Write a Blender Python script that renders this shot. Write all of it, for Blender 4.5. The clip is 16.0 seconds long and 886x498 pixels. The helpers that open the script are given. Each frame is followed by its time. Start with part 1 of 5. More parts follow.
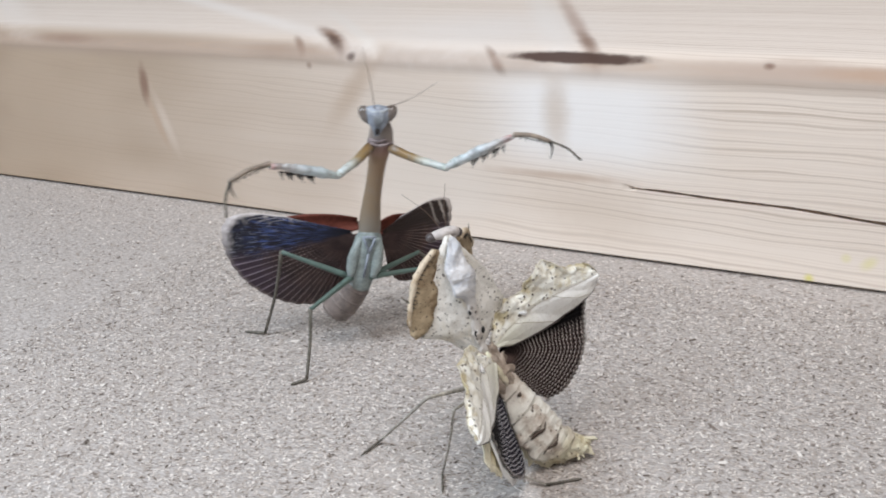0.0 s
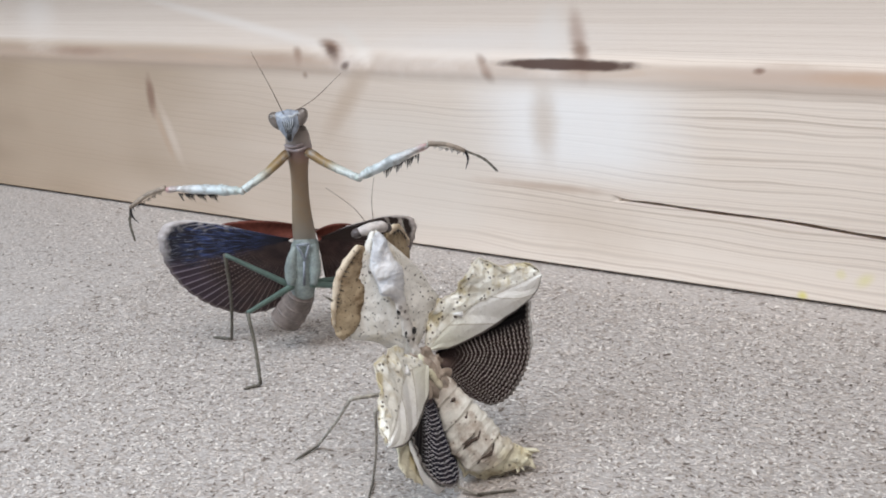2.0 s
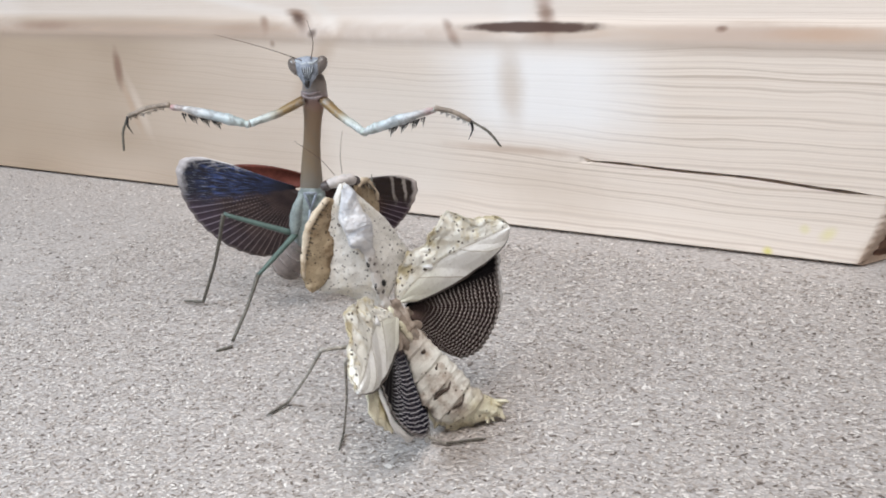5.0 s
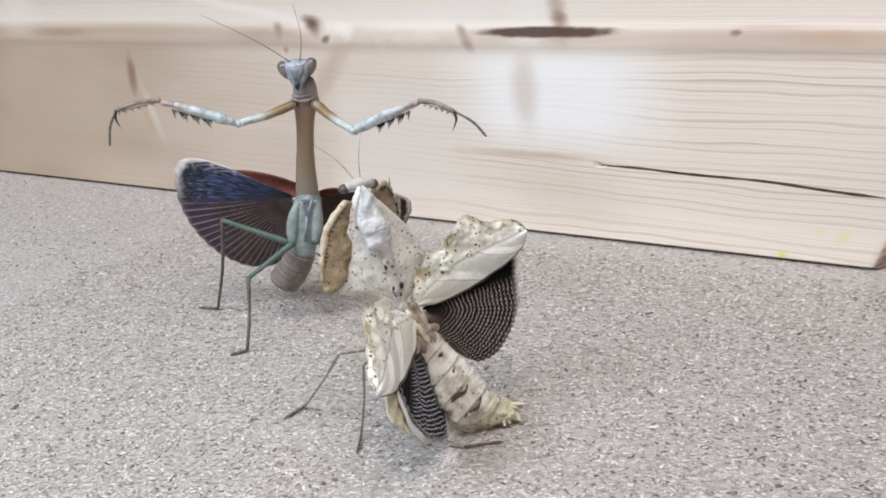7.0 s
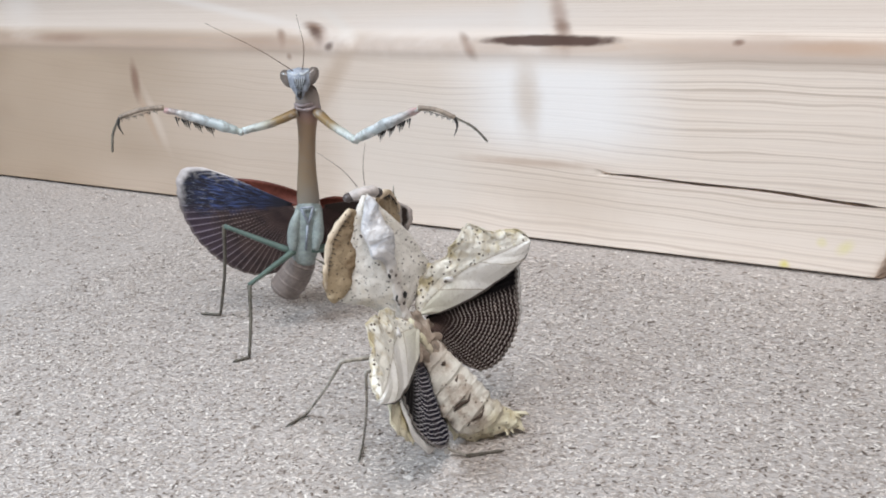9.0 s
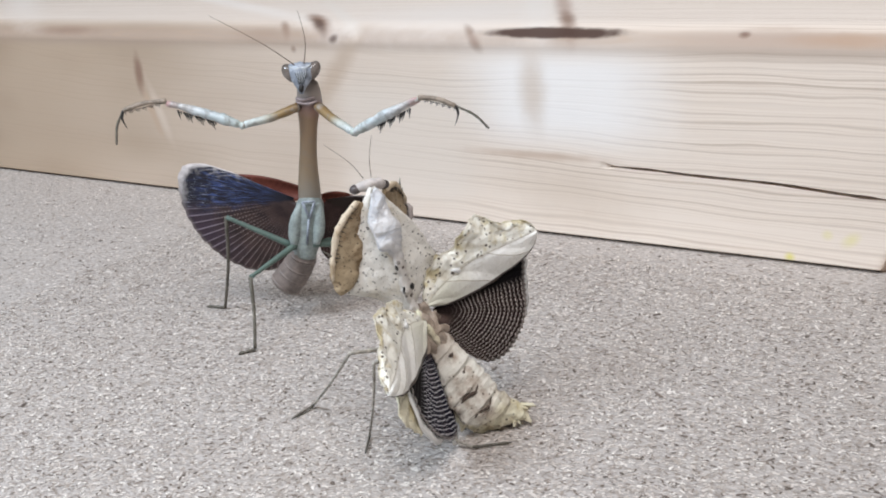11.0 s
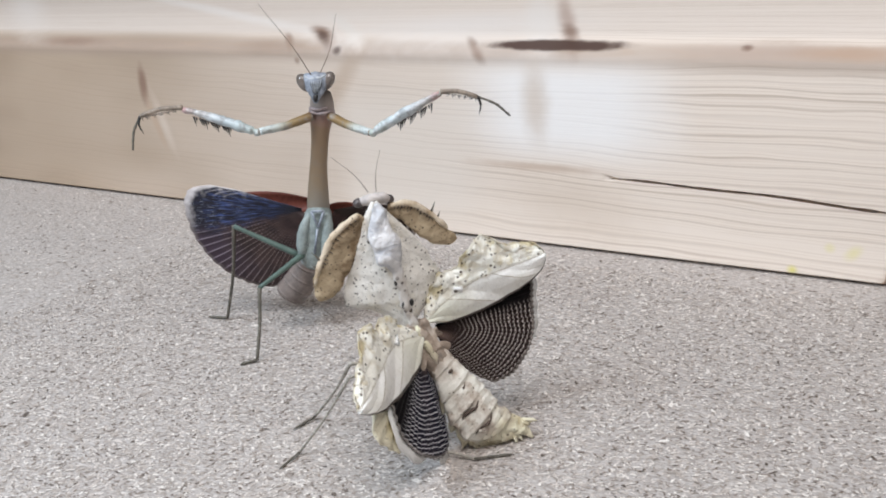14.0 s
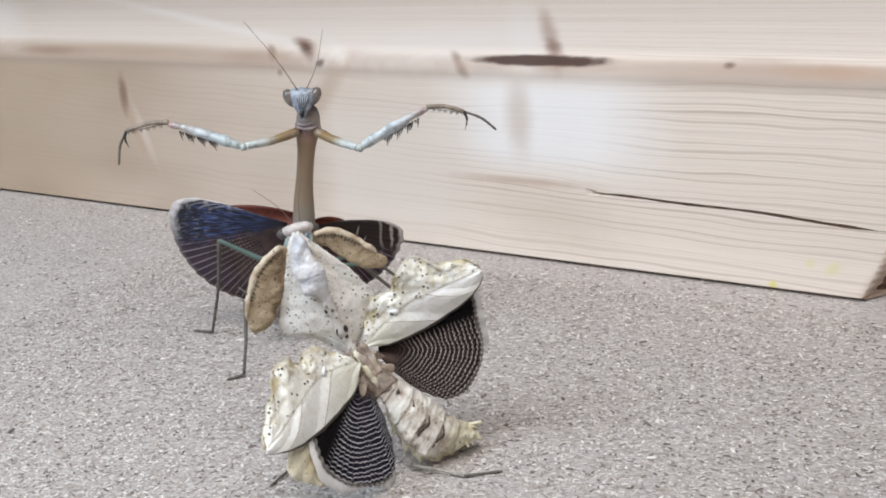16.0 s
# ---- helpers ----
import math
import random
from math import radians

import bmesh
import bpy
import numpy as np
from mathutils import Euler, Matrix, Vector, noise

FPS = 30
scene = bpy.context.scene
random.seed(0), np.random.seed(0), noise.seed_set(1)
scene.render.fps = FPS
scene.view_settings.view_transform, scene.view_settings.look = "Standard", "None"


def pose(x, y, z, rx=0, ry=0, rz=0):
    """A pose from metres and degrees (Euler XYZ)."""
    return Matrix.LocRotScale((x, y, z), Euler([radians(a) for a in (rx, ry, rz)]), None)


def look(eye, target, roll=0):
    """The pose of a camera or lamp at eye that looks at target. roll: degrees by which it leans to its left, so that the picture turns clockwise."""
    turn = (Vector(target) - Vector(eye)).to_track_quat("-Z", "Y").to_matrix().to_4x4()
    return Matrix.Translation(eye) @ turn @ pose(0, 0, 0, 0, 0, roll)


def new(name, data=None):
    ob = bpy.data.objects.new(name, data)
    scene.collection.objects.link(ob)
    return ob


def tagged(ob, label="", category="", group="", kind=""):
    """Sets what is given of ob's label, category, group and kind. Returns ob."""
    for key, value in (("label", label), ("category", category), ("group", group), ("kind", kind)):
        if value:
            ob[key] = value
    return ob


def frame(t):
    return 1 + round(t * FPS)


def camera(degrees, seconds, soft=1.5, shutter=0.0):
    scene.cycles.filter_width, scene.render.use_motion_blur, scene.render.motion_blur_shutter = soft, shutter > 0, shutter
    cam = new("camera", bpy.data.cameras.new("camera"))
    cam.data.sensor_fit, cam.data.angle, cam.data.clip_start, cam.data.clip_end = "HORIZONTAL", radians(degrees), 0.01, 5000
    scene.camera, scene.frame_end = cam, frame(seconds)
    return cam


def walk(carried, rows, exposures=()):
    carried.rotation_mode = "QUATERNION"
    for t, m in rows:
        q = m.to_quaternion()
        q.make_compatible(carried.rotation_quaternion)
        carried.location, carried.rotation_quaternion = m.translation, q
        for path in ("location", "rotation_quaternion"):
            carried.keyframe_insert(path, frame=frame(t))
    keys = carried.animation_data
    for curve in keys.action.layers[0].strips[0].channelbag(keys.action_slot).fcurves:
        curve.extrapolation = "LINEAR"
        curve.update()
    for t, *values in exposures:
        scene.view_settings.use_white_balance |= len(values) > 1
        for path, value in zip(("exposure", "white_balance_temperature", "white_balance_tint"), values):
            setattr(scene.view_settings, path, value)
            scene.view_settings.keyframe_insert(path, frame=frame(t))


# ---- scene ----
# A praying mantis in threat display behind a dead-leaf mantis, on chipboard before a planed timber. Lengths in cm, scaled by CM.
CM = 0.01
cam = camera(43.0, 16.0, soft=1.9, shutter=0.35)
PATH = [
    (0, (2.72, -21.388, 9.026), (1.76, -19.782, 8.319), -3.9),
    (0.5, (3.486, -20.928, 8.819), (2.475, -19.347, 8.127), -4.0),
    (1, (3.794, -20.454, 8.542), (2.747, -18.891, 7.865), -4.1),
    (1.5, (4.131, -20.212, 8.355), (3.057, -18.651, 7.715), -3.9),
    (2, (4.244, -19.945, 8.029), (3.149, -18.393, 7.403), -4.2),
    (2.5, (4.48, -20.001, 7.766), (3.391, -18.451, 7.125), -4.9),
    (3, (4.454, -20.047, 7.621), (3.372, -18.494, 6.975), -5.2),
    (3.5, (4.484, -20.092, 7.63), (3.42, -18.53, 6.976), -5.0),
    (4, (4.501, -20.1, 7.614), (3.446, -18.533, 6.957), -4.7),
    (6.5, (4.428, -20.166, 7.585), (3.36, -18.6, 6.945), -5.0),
    (7, (4.412, -20.217, 7.576), (3.341, -18.654, 6.938), -5.0),
    (7.5, (4.434, -20.194, 7.604), (3.359, -18.633, 6.965), -4.8),
    (8, (4.401, -20.194, 7.612), (3.328, -18.63, 6.975), -4.7),
    (10.5, (4.386, -20.325, 7.679), (3.311, -18.759, 7.054), -4.8),
    (11, (4.315, -20.284, 7.603), (3.242, -18.722, 6.964), -4.7),
    (11.5, (4.187, -20.303, 7.55), (3.118, -18.744, 6.899), -4.7),
    (12, (4.135, -20.371, 7.56), (3.078, -18.803, 6.909), -4.7),
    (12.5, (4.179, -20.349, 7.576), (3.131, -18.774, 6.927), -4.5),
    (13, (4.157, -20.358, 7.617), (3.097, -18.785, 6.985), -4.4),
    (13.5, (4.238, -20.342, 7.637), (3.166, -18.773, 7.015), -4.5),
    (14, (4.327, -20.301, 7.605), (3.248, -18.735, 6.986), -4.5),
    (14.5, (4.309, -20.355, 7.621), (3.235, -18.784, 7.004), -4.3),
    (15, (4.258, -20.5, 7.699), (3.198, -18.918, 7.088), -3.9),
    (15.5, (4.208, -20.526, 7.767), (3.169, -18.932, 7.151), -3.5),
    (16, (4.133, -20.467, 7.858), (3.097, -18.872, 7.241), -3.9),
]
walk(cam, [(t, look(Vector(e) * CM, Vector(a) * CM, r)) for t, e, a, r in PATH],
     [(0.0, -0.09), (2.5, -0.10), (3.5, -0.02), (4.2, 0.02), (6.5, 0.0), (8.2, -0.01), (10.5, -0.02), (13.0, -0.02), (14.5, -0.05), (16.0, -0.07)])

# ---- light ----
world = bpy.data.worlds.new("room_air")
scene.world = world
world.use_nodes = True
world.node_tree.nodes["Background"].inputs["Color"].default_value = (0.92, 0.95, 1.0, 1)
world.node_tree.nodes["Background"].inputs["Strength"].default_value = 0.0


def area_lamp(name, x, y, z, sx, sy, watts, color):
    data = bpy.data.lights.new(name, "AREA")
    data.shape, data.size, data.size_y, data.energy, data.color = "RECTANGLE", sx, sy, watts, color
    ob = new(name, data)
    ob.matrix_world = pose(x, y, z)
    return ob


area_lamp("ceiling_lamp_light", 0.26, -0.42, 0.90, 0.70, 0.70, 9.1, (0.985, 0.955, 0.95))
# added cool panel low over the board at left; the room has no window
area_lamp("left_panel_light", -0.22, -0.385, 0.345, 0.20, 0.24, 2.5, (0.835, 0.970, 1.115))


# ---- materials ----
def nodes_of(name):
    m = bpy.data.materials.new(name)
    m.use_nodes = True
    t = m.node_tree
    return m, t, t.nodes["Principled BSDF"]


class Net:
    """Short hand for the nodes of one material."""

    def __init__(self, name):
        self.m, self.t, self.b = nodes_of(name)

    def node(self, kind, **sets):
        n = self.t.nodes.new(kind)
        for k, v in sets.items():
            if k == "operation":
                n.operation = v
            elif k == "data_type":
                n.data_type = v
            elif k == "blend_type":
                n.blend_type = v
            elif k == "feature":
                n.feature = v
            elif k == "bands_direction":
                n.bands_direction = v
            elif k == "wave_profile":
                n.wave_profile = v
        return n

    def put(self, value, socket):
        if isinstance(value, bpy.types.NodeSocket):
            self.t.links.new(value, socket)
        elif isinstance(value, (tuple, list)) and len(value) == 3 and socket.type == "RGBA":
            socket.default_value = (*value, 1)
        else:
            socket.default_value = value

    def math(self, op, a, b=0.0, c=0.0):
        n = self.node("ShaderNodeMath", operation=op)
        for v, s in zip((a, b, c), n.inputs):
            self.put(v, s)
        return n.outputs[0]

    def smooth(self, v, lo, hi):
        n = self.node("ShaderNodeMapRange")
        n.interpolation_type = "SMOOTHSTEP"
        self.put(v, n.inputs[0])
        n.inputs[1].default_value, n.inputs[2].default_value = lo, hi
        return n.outputs[0]

    def mix(self, f, a, b, blend="MIX"):
        n = self.node("ShaderNodeMix", data_type="RGBA", blend_type=blend)
        self.put(f, n.inputs[0])
        self.put(a, n.inputs[6])
        self.put(b, n.inputs[7])
        return n.outputs[2]

    def coord(self, which="Object"):
        return self.node("ShaderNodeTexCoord").outputs[which]

    def xyz(self, v):
        n = self.node("ShaderNodeSeparateXYZ")
        self.put(v, n.inputs[0])
        return n.outputs[0], n.outputs[1], n.outputs[2]

    def vec(self, x, y, z):
        n = self.node("ShaderNodeCombineXYZ")
        for v, s in zip((x, y, z), n.inputs):
            self.put(v, s)
        return n.outputs[0]

    def scaled(self, v, s):
        n = self.node("ShaderNodeMapping")
        self.put(v, n.inputs[0])
        n.inputs["Scale"].default_value = s
        return n.outputs[0]

    def noise(self, v, scale, detail=3.0, rough=0.55, distort=0.0):
        n = self.node("ShaderNodeTexNoise")
        self.put(v, n.inputs["Vector"])
        n.inputs["Scale"].default_value, n.inputs["Detail"].default_value = scale, detail
        n.inputs["Roughness"].default_value, n.inputs["Distortion"].default_value = rough, distort
        return n.outputs[0]

    def cells(self, v, scale, feature="F1"):
        n = self.node("ShaderNodeTexVoronoi", feature=feature)
        self.put(v, n.inputs["Vector"])
        n.inputs["Scale"].default_value = scale
        return n

    def bump(self, h, strength, dist):
        n = self.node("ShaderNodeBump")
        self.put(h, n.inputs["Height"])
        n.inputs["Strength"].default_value, n.inputs["Distance"].default_value = strength, dist
        self.t.links.new(n.outputs[0], self.b.inputs["Normal"])

    def done(self, color, rough=0.6, metal=0.0, spec=0.5):
        self.put(color, self.b.inputs["Base Color"])
        self.put(rough, self.b.inputs["Roughness"])
        self.b.inputs["Metallic"].default_value = metal
        self.b.inputs["Specular IOR Level"].default_value = spec
        return self.m


def plain(name, color, rough=0.6, grain=300.0, amount=0.25, spec=0.4, dark=0.55):
    n = Net(name)
    p = n.coord()
    a = n.noise(p, grain, 4)
    b = n.noise(p, grain * 5, 3)
    f = n.math("ADD", n.math("MULTIPLY", a, 0.65), n.math("MULTIPLY", b, 0.35))
    c = n.mix(n.smooth(f, 0.3, 0.7), tuple(v * dark for v in color), color)
    c = n.mix(amount, color, c)
    n.bump(b, 0.25, 0.0002)
    return n.done(c, rough, 0, spec)


def spotted(name, base, tint, spot, scale, thresh, rough=0.72):
    """Cream chitin with warm stains and small dark freckles."""
    n = Net(name)
    p = n.coord()
    stain = n.smooth(n.noise(p, 220, 4, 0.6), 0.48, 0.68)
    c = n.mix(stain, base, tint)
    fine = n.noise(p, 1400, 3)
    c = n.mix(n.math("MULTIPLY", n.smooth(fine, 0.45, 0.75), 0.25), c, tuple(v * 0.6 for v in tint))
    wide = n.math("ADD", n.cells(p, scale).outputs["Distance"], n.math("MULTIPLY", n.noise(p, scale * 0.7, 2), 0.35))
    f = n.smooth(wide, thresh + 0.13, thresh + 0.02)
    tiny = n.smooth(n.cells(p, scale * 2.1).outputs["Distance"], thresh * 0.9, thresh * 0.5)
    gate = n.smooth(n.noise(p, 900, 2), 0.42, 0.54)
    c = n.mix(n.math("MULTIPLY", n.math("MAXIMUM", f, n.math("MULTIPLY", n.math("MULTIPLY", tiny, gate), 0.7)), 0.85), c, spot)
    n.bump(n.math("ADD", n.noise(p, 450, 4, 0.6), n.math("MULTIPLY", fine, 0.6)), 0.5, 0.0005)
    return n.done(c, rough, 0, 0.22)


def chipboard():
    n = Net("chipboard")
    p = n.coord()
    a = n.noise(p, 1100, 4, 0.7)
    b = n.noise(n.scaled(p, (900, 2400, 1)), 1.0, 3)
    c = n.noise(p, 22, 3)
    col = n.mix(n.smooth(a, 0.35, 0.66), (0.295, 0.26, 0.236), (0.488, 0.45, 0.427))
    col = n.mix(n.smooth(b, 0.42, 0.72), col, (0.566, 0.533, 0.513))
    col = n.mix(n.math("MULTIPLY", n.smooth(c, 0.4, 0.7), 0.2), col, (0.512, 0.457, 0.414))
    n.bump(a, 0.5, 0.0003)
    return n.done(col, 0.75, 0, 0.3)


def chips():
    n = Net("wood_chips")
    r = n.node("ShaderNodeNewGeometry").outputs["Random Per Island"]
    ramp = n.node("ShaderNodeValToRGB")
    n.put(r, ramp.inputs[0])
    el = ramp.color_ramp.elements
    el[0].position, el[0].color = 0.0, (0.085, 0.065, 0.053, 1)
    el[1].position, el[1].color = 1.0, (0.86, 0.815, 0.765, 1)
    for at, c in ((0.07, (0.185, 0.145, 0.12, 1)), (0.2, (0.39, 0.338, 0.298, 1)), (0.55, (0.548, 0.490, 0.448, 1)), (0.85, (0.71, 0.657, 0.615, 1))):
        e = el.new(at)
        e.color = c
    p = n.coord()
    col = n.mix(n.math("MULTIPLY", n.smooth(n.noise(p, 3500, 2), 0.4, 0.7), 0.3), ramp.outputs[0], (0.394, 0.357, 0.333))
    return n.done(col, 0.7, 0, 0.3)


def pine():
    """Planed softwood: growth lines along x, knots, a dark bark streak on the arris."""
    n = Net("planed_pine")
    p = n.coord()
    x, y, z = n.xyz(p)
    wob = n.noise(n.scaled(p, (9, 40, 40)), 1.0, 3)
    # height across the grain, running on round the arris to the top
    h = n.math("SUBTRACT", z, n.math("MULTIPLY", y, 0.85))
    drift = n.math("MULTIPLY", n.math("SUBTRACT", wob, 0.5), 0.010)
    lean = n.math("MULTIPLY", n.math("MULTIPLY", x, x), -0.12)
    g = n.math("ADD", n.math("ADD", h, drift), lean)
    line = n.math("SINE", n.math("MULTIPLY", g, 4300.0))
    line2 = n.math("SINE", n.math("MULTIPLY", g, 11000.0))
    band = n.noise(n.vec(n.math("MULTIPLY", x, 3.0), 0.0, n.math("MULTIPLY", g, 260.0)), 1.0, 2)
    lines = n.math("MULTIPLY", n.smooth(line, 0.35, 1.0), n.smooth(band, 0.38, 0.62))
    fibre = n.noise(n.scaled(p, (60, 900, 2600)), 1.0, 3)
    big = n.noise(n.scaled(p, (12, 30, 30)), 1.0, 2)
    # base colour grows paler along x, from left to right
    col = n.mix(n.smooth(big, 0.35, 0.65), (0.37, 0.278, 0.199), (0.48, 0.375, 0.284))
    pale_mid = n.smooth(n.math("ADD", x, n.math("MULTIPLY", n.math("SUBTRACT", big, 0.5), 0.08)), -0.22, -0.10)
    col = n.mix(pale_mid, col, (0.72, 0.62, 0.535))
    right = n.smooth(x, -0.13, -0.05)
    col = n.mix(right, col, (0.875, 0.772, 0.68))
    arris = n.math("MULTIPLY", n.smooth(n.math("SUBTRACT", z, y), 3.70 * CM, 4.10 * CM), n.smooth(y, 0.75 * CM, 0.05 * CM))
    # top face coloured paler for the light that falls on it from above
    lit_top = n.smooth(y, 0.1 * CM, 1.2 * CM)
    col = n.mix(n.math("MULTIPLY", lit_top, 0.88), col, (0.91, 0.825, 0.755))
    col = n.mix(n.math("MULTIPLY", arris, n.math("ADD", 0.55, n.math("MULTIPLY", n.noise(n.scaled(p, (25, 60, 60)), 1.0, 3), 0.45))), col, (0.38, 0.293, 0.238))
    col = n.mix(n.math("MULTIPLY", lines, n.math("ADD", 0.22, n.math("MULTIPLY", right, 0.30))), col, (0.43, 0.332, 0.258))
    col = n.mix(n.math("MULTIPLY", n.smooth(line2, 0.2, 1.0), n.math("MULTIPLY", n.smooth(band, 0.3, 0.6), 0.22)), col, (0.5, 0.357, 0.253))
    col = n.mix(n.math("MULTIPLY", n.smooth(fibre, 0.5, 0.75), 0.10), col, (0.5, 0.357, 0.243))

    def patch(cx, cy, cz, rx, ry, rz, color, amount, soft=0.5, slant=0.0, sweep=0.0):
        along = n.math("ADD", n.math("ADD", x, n.math("MULTIPLY", z, slant)), n.math("MULTIPLY", y, sweep))
        dx = n.math("DIVIDE", n.math("SUBTRACT", along, (cx + cz * slant + cy * sweep) * CM), rx * CM)
        dy = n.math("DIVIDE", n.math("SUBTRACT", y, cy * CM), ry * CM)
        dz = n.math("DIVIDE", n.math("SUBTRACT", z, cz * CM), rz * CM)
        d = n.math("ADD", n.math("ADD", n.math("MULTIPLY", dx, dx), n.math("MULTIPLY", dy, dy)), n.math("MULTIPLY", dz, dz))
        d = n.math("ADD", n.math("SQRT", d), n.math("MULTIPLY", n.math("SUBTRACT", n.noise(p, 260, 3), 0.5), 0.55))
        f = n.math("MULTIPLY", n.smooth(d, 1.0 + soft * 0.5, 1.0 - soft), amount)
        return n.mix(f, col, color)

    # white sheen of the front face, put into the colour
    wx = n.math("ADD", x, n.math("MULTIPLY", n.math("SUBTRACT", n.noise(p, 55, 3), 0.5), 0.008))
    painted_sheen = n.math("MULTIPLY", n.math("MULTIPLY", n.smooth(wx, -9.6 * CM, -7.2 * CM), n.smooth(wx, -3.2 * CM, -5.6 * CM)), n.math("MULTIPLY", n.smooth(z, 1.5 * CM, 2.6 * CM), n.smooth(z, 4.2 * CM, 3.5 * CM)))
    col = n.mix(n.math("MULTIPLY", painted_sheen, 0.9), col, (0.95, 0.928, 0.914))
    brown, deep = (0.25, 0.154, 0.112), (0.075, 0.0417, 0.033)
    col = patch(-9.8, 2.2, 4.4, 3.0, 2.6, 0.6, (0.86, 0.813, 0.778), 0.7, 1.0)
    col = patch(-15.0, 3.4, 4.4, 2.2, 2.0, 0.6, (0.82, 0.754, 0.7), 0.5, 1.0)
    # a second, weaker sheen patch in the colour, further left
    painted_sheen = n.math("MULTIPLY", n.math("MULTIPLY", n.smooth(wx, -12.7 * CM, -11.8 * CM), n.smooth(wx, -8.2 * CM, -9.4 * CM)), n.math("MULTIPLY", n.smooth(z, 0.1 * CM, 0.8 * CM), n.smooth(z, 3.7 * CM, 2.6 * CM)))
    col = n.mix(n.math("MULTIPLY", painted_sheen, 0.55), col, (0.8, 0.724, 0.651))
    col = patch(-12.2, 0, 3.35, 0.35, 1, 1.0, (0.48, 0.357, 0.262), 0.55, 0.9, -0.75)
    col = patch(-18.88, 0, 3.10, 0.17, 1, 0.55, brown, 0.85, 0.7)
    col = patch(-18.6, 0, 2.1, 0.14, 1, 0.75, (0.5, 0.357, 0.262), 0.6, 0.8, 0.35)
    col = patch(-18.3, 0, 2.1, 0.16, 1, 0.8, (0.74, 0.645, 0.564), 0.45, 0.9, 0.35)
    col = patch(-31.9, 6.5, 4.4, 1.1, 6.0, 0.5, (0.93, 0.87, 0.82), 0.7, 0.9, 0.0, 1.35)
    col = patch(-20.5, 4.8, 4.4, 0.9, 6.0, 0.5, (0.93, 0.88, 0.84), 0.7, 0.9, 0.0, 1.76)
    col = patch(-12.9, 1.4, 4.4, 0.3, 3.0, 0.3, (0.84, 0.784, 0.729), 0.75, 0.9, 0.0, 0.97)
    col = patch(-13.35, 0.95, 4.35, 0.34, 1.0, 0.4, (0.3, 0.188, 0.136), 0.9, 0.8, 0.0, 0.97)
    col = patch(-13.05, 0.60, 4.35, 0.2, 0.55, 0.4, deep, 0.7, 0.8, 0.0, 0.97)
    col = patch(-12.22, 0.05, 4.10, 0.13, 0.3, 0.10, deep, 0.75, 0.8)
    col = patch(-13.9, 0.35, 4.3, 0.15, 0.5, 0.3, brown, 0.65, 0.9, 0.0, 0.9)
    col = patch(-13.42, 0.03, 3.85, 0.09, 0.3, 0.09, brown, 0.6, 0.9)
    col = patch(-14.4, 0.1, 4.15, 1.1, 0.3, 0.2, (0.36, 0.268, 0.209), 0.6, 1.0)
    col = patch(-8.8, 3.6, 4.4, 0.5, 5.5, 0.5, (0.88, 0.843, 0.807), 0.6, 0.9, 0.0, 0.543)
    col = patch(-8.0, 3.4, 4.4, 0.24, 4.6, 0.5, (0.45, 0.327, 0.272), 0.7, 0.9, 0.0, 0.543)
    col = patch(-6.75, 1.15, 4.4, 0.19, 1.3, 0.5, brown, 0.7, 0.9, 0.0, 0.543)
    col = patch(-7.05, 0, 3.1, 0.35, 1, 0.9, (0.66, 0.556, 0.467), 0.7, 0.9)
    col = patch(-8.36, 0.03, 4.03, 0.15, 0.3, 0.17, brown, 0.6, 0.9, 0.5)
    col = patch(-8.6, 0.2, 4.35, 0.14, 0.4, 0.3, brown, 0.65, 0.9, 0.0, 0.8)
    col = patch(-6.6, 0.13, 4.27, 1.75, 0.5, 0.115, deep, 0.95, 0.35)
    col = patch(-2.2, 0.13, 4.22, 2.0, 0.4, 0.22, (0.47, 0.362, 0.301), 0.6, 0.9)
    col = patch(-2.0, 0.13, 4.36, 1.3, 0.4, 0.05, (0.36, 0.228, 0.156), 0.6, 0.9)
    col = patch(-2.64, 0.2, 4.33, 0.15, 0.16, 0.12, (0.2, 0.119, 0.0875), 0.9, 0.6)
    col = patch(-0.6, 0.13, 4.2, 1.2, 0.4, 0.14, (0.46, 0.308, 0.214), 0.6, 0.8)
    col = patch(-21.6, 0.13, 4.2, 1.2, 0.4, 0.12, (0.27, 0.179, 0.136), 0.6, 1.0)
    col = patch(-6.2, 0, 0.95, 1.6, 1, 0.75, (0.62, 0.506, 0.408), 0.42, 0.9, 0.5)
    col = patch(-7.0, 0, 1.72, 1.7, 1, 0.10, (0.52, 0.377, 0.282), 0.6, 0.9)
    col = patch(-1.62, 0, 0.12, 0.10, 1, 0.09, (0.75, 0.675, 0.194), 0.85, 0.9)
    col = patch(-0.52, 0, 0.56, 0.15, 1, 0.15, (0.79, 0.724, 0.311), 0.55, 1.0, -0.5)
    col = patch(-0.95, 0, 0.62, 0.10, 1, 0.10, (0.78, 0.714, 0.292), 0.4, 0.8)
    # sawn, weathered edge at the slanted end
    sawn = n.smooth(n.math("SUBTRACT", n.math("ADD", x, n.math("MULTIPLY", n.math("SUBTRACT", n.noise(p, 700, 3), 0.5), 0.002)), n.math("MULTIPLY", z, 0.55)), -0.20 * CM, 0.10 * CM)
    sawn = n.math("MULTIPLY", sawn, n.smooth(z, 1.7 * CM, 1.3 * CM))
    col = n.mix(n.math("MULTIPLY", sawn, 0.75), col, (0.5, 0.357, 0.262))
    n.bump(n.math("ADD", n.math("MULTIPLY", lines, -0.5), fibre), 0.12, 0.0003)
    return n.done(col, 0.62, 0, 0.22)


